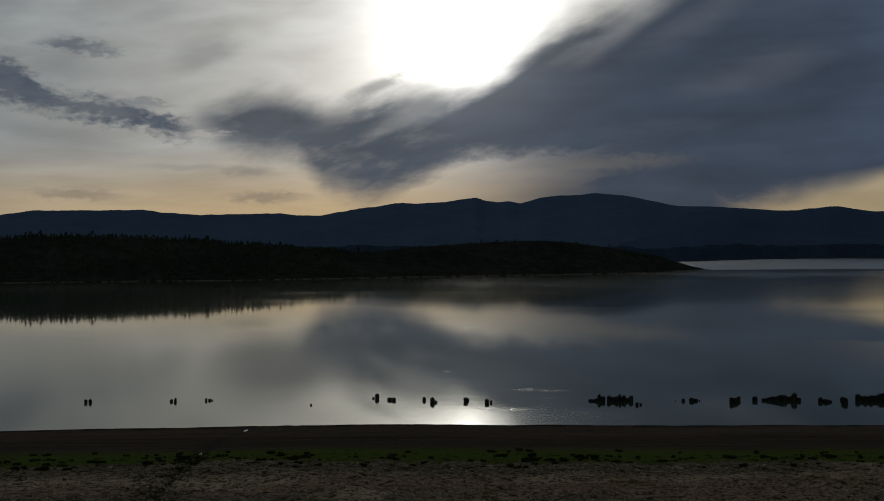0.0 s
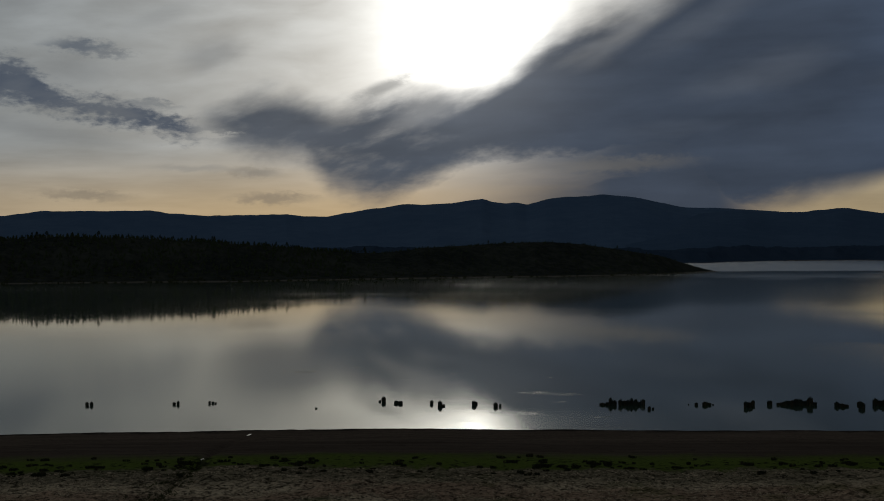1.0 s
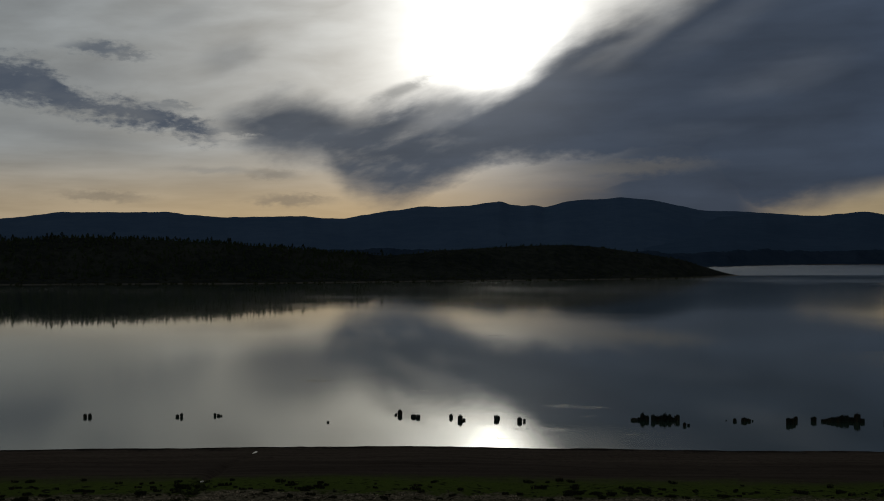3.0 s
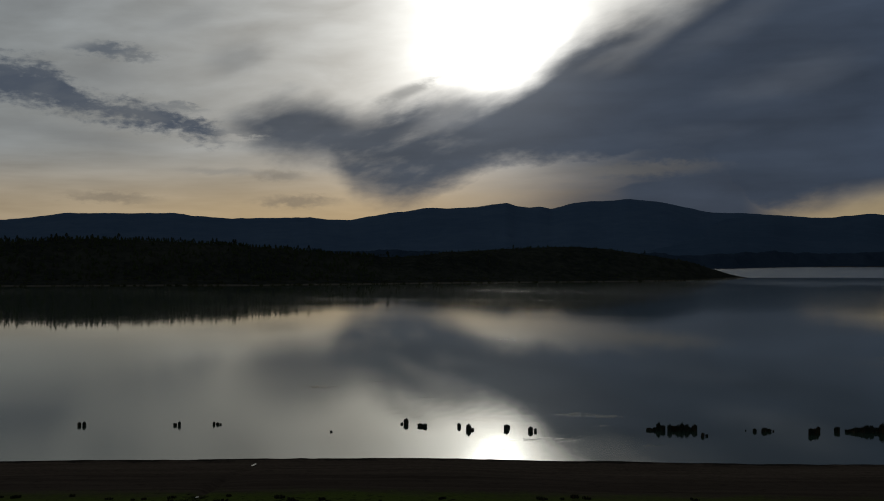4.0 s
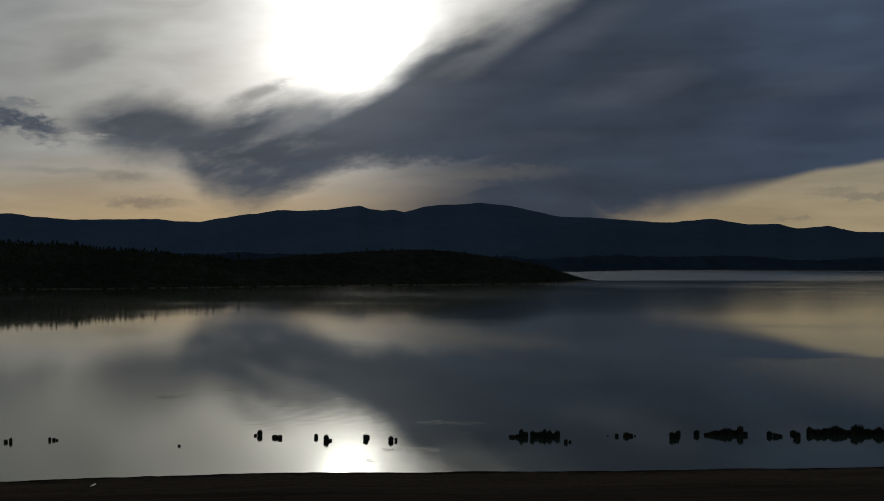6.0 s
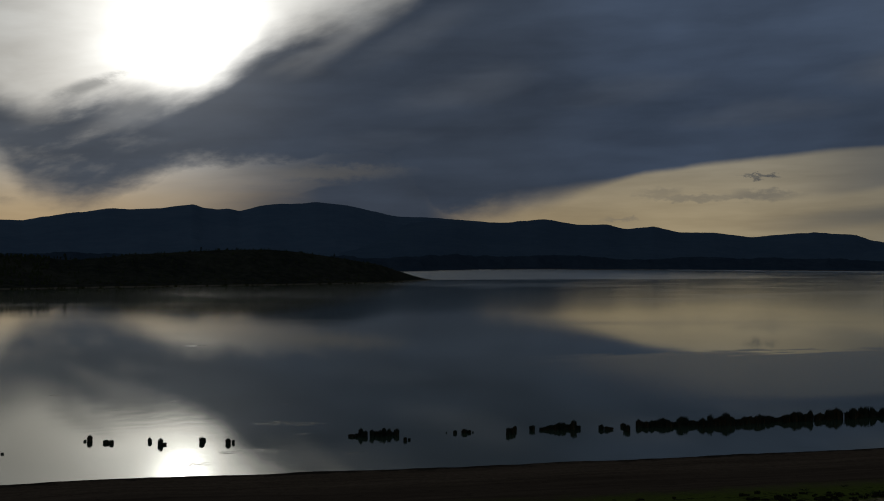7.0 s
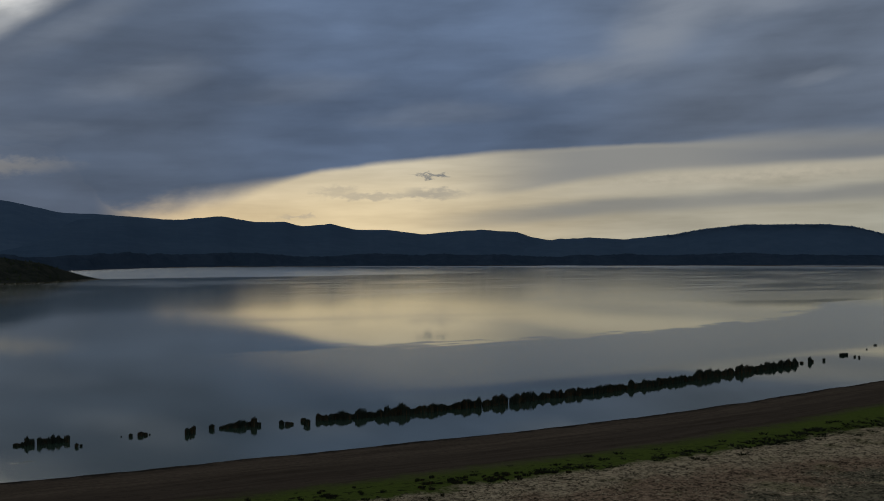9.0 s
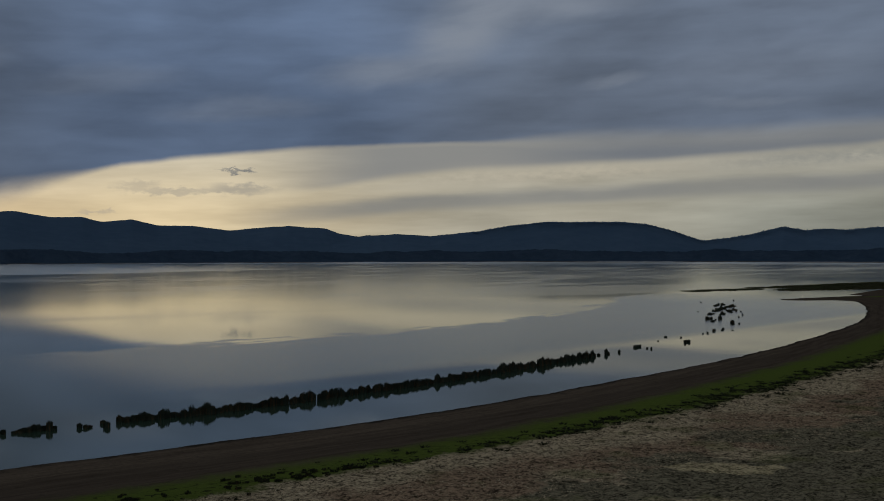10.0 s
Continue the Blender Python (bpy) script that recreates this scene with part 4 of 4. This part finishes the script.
marsh = [(x, y, max(z, 0), rng.uniform(0.8, 1.6)) for x, y, z, d in scatter(9000, 640, 1070, 455, 600, lambda x, y, d: -0.5 < d < 9 and chart(x, y)[1] > 402)]
stuff_mesh("marsh_rushes", marsh[:4200], 7, 1.1, 0.36, 0.5, MAT_RUSH, "dark rushes covering low marsh islands", "rushes")

# ---------------------------------------------------------------- shore plants
TUSSOCKS = [clump_mesh("rush_tussock", 46, 0.40 + 0.1 * (i % 2), 0.34, 0.30 + 0.05 * i, 0.085, [MAT_TUSSOCK, MAT_RUST], 0.08) for i in range(4)]
spots = scatter(24000, -64, 340, 112, 200, lambda x, y, d: 27 < d < 41 and rng.random() < (2.0 if x > 120 else 0.75) * (0.10 if d < 30 else 0.9 if 31.5 < d < 37.0 else 0.2) * (0.25 + 1.9 * max(0, float(fbm(x / 9, y / 5, 2, 91)) + 0.12)))
spots.sort(key=lambda p: math.hypot(p[0], p[1] - 25))
for x, y, z, d in spots[:280]:
    ob = new("rush_tussock", rng.choice(TUSSOCKS))
    f = rng.uniform(0.4, 1.15)
    ob.matrix_world = Matrix.Translation((x, y, z + 0.08)) @ Matrix.Rotation(rng.uniform(-1, 1), 4, "Z") @ Matrix.Diagonal((f * rng.uniform(0.9, 1.7), f, f * rng.uniform(0.7, 1.0), 1))
    tagged(ob, "dark rush tussock at the edge of the turf", "grass", "rush tussocks on the shore")
stuff_mesh("far_tussocks", [(x, y, z, rng.uniform(0.6, 1.7)) for x, y, z, d in spots[280:4200]], 16, 0.42, 0.26, 0.15, MAT_TUSSOCK, "dark rush tufts along the turf", "grass")

tufts = scatter(26000, -62, 320, 110, 190, lambda x, y, d: d > 37 and (y > 116 + 0.0 * x) and abs(x) < 0.5 * (y + 230))
stuff_mesh("dry_grass", [(x, y, z, rng.uniform(0.5, 1.3)) for x, y, z, d in tufts[:15000]], 8, 0.34, 0.13, 0.15, MAT_STRAW, "tufts of bleached dry grass", "grass")
sprouts = scatter(9500, -64, 320, 125, 200, lambda x, y, d: 25.5 < d < 38)
stuff_mesh("green_turf", [(x, y, z, rng.uniform(0.5, 1.1)) for x, y, z, d in sprouts[:5000]], 6, 0.35, 0.10, 0.09, leaf_material("turf_blades", (0.038, 0.064, 0.012), (0.10, 0.138, 0.030)), "short green turf on the mud", "grass")


rill = []
for (ax, ay), (bx, by) in zip(GULLY[2:], GULLY[3:]):
    for _ in range(int((ay - by) * 7)):
        f = rng.random()
        x, y = ax + (bx - ax) * f + rng.gauss(0, 0.5 + 0.035 * max(0, 150 - ay - (by - ay) * f)), ay + (by - ay) * f
        x, y, _ = from_view_chart(x, y)
        rill.append((x, y, float(height(np.array(x), np.array(y))[0]), rng.uniform(0.35, 1.0)))
stuff_mesh("rill_rushes", rill, 10, 0.4, 0.4, 0.10, MAT_RUSH, "dark rushes growing along the drainage rill", "rushes")


# ---------------------------------------------------------------- woods on the peninsula
def tree_parts(seed, tall):
    """Meshes of a small pine: tapered trunk with limbs, and a crown of many needle clumps."""
    r = random.Random(seed)
    verts, faces = [], []

    def limb(a, b, r0, r1):
        i = len(verts)
        for p, rad in ((a, r0), (b, r1)):
            for j in range(5):
                t = 2 * math.pi * j / 5
                verts.append((p[0] + rad * math.cos(t), p[1] + rad * math.sin(t), p[2]))
        for j in range(5):
            faces.append((i + j, i + (j + 1) % 5, i + 5 + (j + 1) % 5, i + 5 + j))

    limb((0, 0, -0.4), (0.05, 0.02, tall * 0.5), 0.16, 0.10)
    limb((0.05, 0.02, tall * 0.5), (0, 0, tall * 0.95), 0.10, 0.02)
    cv, cf = [], []
    for n in range(17):
        h = tall * (0.22 + 0.74 * n / 17)
        reach = tall * 0.26 * (1.15 - n / 17) * r.uniform(0.7, 1.3)
        a = n * 2.4 + r.uniform(-0.4, 0.4)
        tip = (reach * math.cos(a), reach * math.sin(a), h + reach * r.uniform(0.0, 0.35))
        limb((0, 0, h), tip, 0.04, 0.015)
        for q in range(7):
            f = r.uniform(0.35, 1.1)
            c = [tip[0] * f, tip[1] * f, h + (tip[2] - h) * f + r.uniform(-0.12, 0.2)]
            size = tall * 0.085 * r.uniform(0.6, 1.3)
            i = len(cv)
            for _ in range(4):
                d = Vector((r.gauss(0, 1), r.gauss(0, 1), r.gauss(0, 0.8))).normalized() * size
                cv.append((c[0] + d.x, c[1] + d.y, c[2] + d.z))
            cf.extend([(i, i + 1, i + 2), (i, i + 2, i + 3), (i, i + 3, i + 1), (i + 1, i + 3, i + 2)])
    return mesh_of("trunk", verts, faces, [MAT_BARK]), mesh_of("crown", cv, cf, [MAT_NEEDLE])


PINES = [tree_parts(40 + i, 4.0 + 0.5 * i) for i in range(4)]


def hill_spot(az, u):
    r = float(peninsula_place(np.array(az), np.array(u)))
    return tuple(float(c) for c in from_view_chart(r * math.sin(radians(az)), r * math.cos(radians(az)), float(peninsula_height(np.array(az), np.array(u)))))


def pine(az, u, size):
    root = new("pine_tree")
    trunk, crown = rng.choice(PINES)
    root.matrix_world = Matrix.Translation(hill_spot(az, u)) @ Matrix.Rotation(rng.uniform(0, 6), 4, "Z") @ Matrix.Scale(size * 1.22, 4)
    tagged(root, "small dark pine on the wooded ridge", "tree", "pines on the ridge")
    part("trunk", trunk, root)
    part("crown", crown, root)


a = -24.5
while a < -3.6:
    pine(a, rng.uniform(0.9, 1.1), rng.uniform(0.4, 0.85) if rng.random() < 0.85 else 1.05)
    a += rng.uniform(0.07, 0.3)
for a, size in ((1.75, 0.45), (2.0, 0.7), (2.25, 0.4), (8.55, 0.8), (9.1, 0.35), (12.05, 0.4)):
    pine(a, 0.98, size)

verts, faces = [], []
for n in range(3600):
    az = rng.uniform(-33, 11.5)
    u = rng.uniform(0.16, 1.25)
    if az > -5 and rng.random() < 0.45:
        continue
    x, y, z = hill_spot(az, u)
    tall = rng.uniform(2.2, 4.4) if az < -5 else rng.uniform(1.2, 2.9)
    wide = tall * rng.uniform(0.3, 0.5)
    for h0, h1, w in ((0.0, 0.6, 1.0), (0.3, 0.85, 0.75), (0.6, 1.0, 0.45)):
        i = len(verts)
        t0 = rng.uniform(0, 6)
        for j in range(6):
            t = t0 + j * math.pi / 3
            q = wide * w * rng.uniform(0.6, 1.25)
            verts.append((x + q * math.cos(t), y + q * math.sin(t), z + tall * h0 + rng.uniform(-0.1, 0.25) * tall * 0.6))
        verts.append((x + rng.uniform(-0.15, 0.15) * tall, y, z + tall * h1))
        faces += [(i + j, i + (j + 1) % 6, i + 6) for j in range(6)]
tagged(new("woodland", mesh_of("woodland", verts, faces, [MAT_NEEDLE])), "dark pine scrub covering the peninsula", "woods", kind="stuff")

# bushes along the waterline of the peninsula
spots = []
for n in range(420):
    az = rng.uniform(-24, 12.5)
    x, y, z = hill_spot(az, rng.uniform(0.01, 0.06) if rng.random() < 0.5 else rng.uniform(0.05, 0.2))
    spots.append((x, y, max(z, 0.0), rng.uniform(0.7, 1.8)))
stuff_mesh("waterline_scrub", spots, 10, 0.9, 0.9, 0.35, MAT_RUSH, "low scrub along the far waterline", "bushes")

# ---------------------------------------------------------------- tree line on the forest hills
verts, faces = [], []
for n in range(1700):
    az = rng.uniform(42, 66)
    d = 2340 + rng.uniform(-22, 4)
    crest = 30 + 2340 * math.tan(radians(float(rounded(np.array(az), CREST_NEAR, 0.16) + 0.03 * fbm(np.array(az * 2.2), np.array(0.0), 4, 71))))
    x, y, z = from_view_chart(d * math.sin(radians(az)), d * math.cos(radians(az)), crest - (2340 - d) * 0.12 - 2.0)
    tall, w = rng.uniform(4, 8), rng.uniform(2.0, 3.8)
    i = len(verts)
    for j in range(5):
        t = j * 1.2566 + rng.uniform(-0.3, 0.3)
        verts.append((x + w * math.cos(t), y + w * math.sin(t), z + rng.uniform(0, 3.0)))
    verts.append((x, y, z + tall))
    faces += [(i + j, i + (j + 1) % 5, i + 5) for j in range(5)]
tagged(new("tree_line", mesh_of("tree_line", verts, faces, [MAT_MID_HAZE])), "dark pines along the far hill crest", "woods", kind="stuff")

# ---------------------------------------------------------------- small things on the beach
for x, y, long, wide, turn in ((-33.4, 151.2, 0.75, 0.28, 1.2), (-30.9, 173.5, 0.9, 0.3, 1.45)):
    x, y, _ = from_view_chart(x, y)
    z = float(height(np.array(x), np.array(y))[0])
    ring_of = [(math.cos(t) * long * (1 + 0.2 * math.sin(3 * t)), math.sin(t) * wide * (1 + 0.25 * math.cos(2 * t)), 0.0) for t in np.linspace(0, 2 * math.pi, 20, endpoint=False)]
    puddle = new("puddle", mesh_of("puddle", ring_of, [tuple(range(20))], [MAT_WATER]))
    puddle.matrix_world = Matrix.Translation((x, y, z + 0.10)) @ Matrix.Rotation(turn, 4, "Z")
    tagged(puddle, "small gleaming puddle in the drainage rill", "puddle")

me = bpy.data.meshes.new("stake")
bm = bmesh.new()
bmesh.ops.create_cone(bm, cap_ends=True, segments=8, radius1=0.13, radius2=0.09, depth=1.9)
bmesh.ops.translate(bm, verts=bm.verts, vec=(0, 0, 0.75))
for v in bm.verts:
    v.co.x += 0.06 * v.co.z
bm.to_mesh(me)
me.materials.append(MAT_WOOD)
stake = new("stake", me)
sx, sy, _ = from_view_chart(571.0, 374.0)
stake.location = (sx, sy, float(height(np.array(sx), np.array(sy))[0]))
tagged(stake, "weathered wooden stake on the mud spit", "stake")
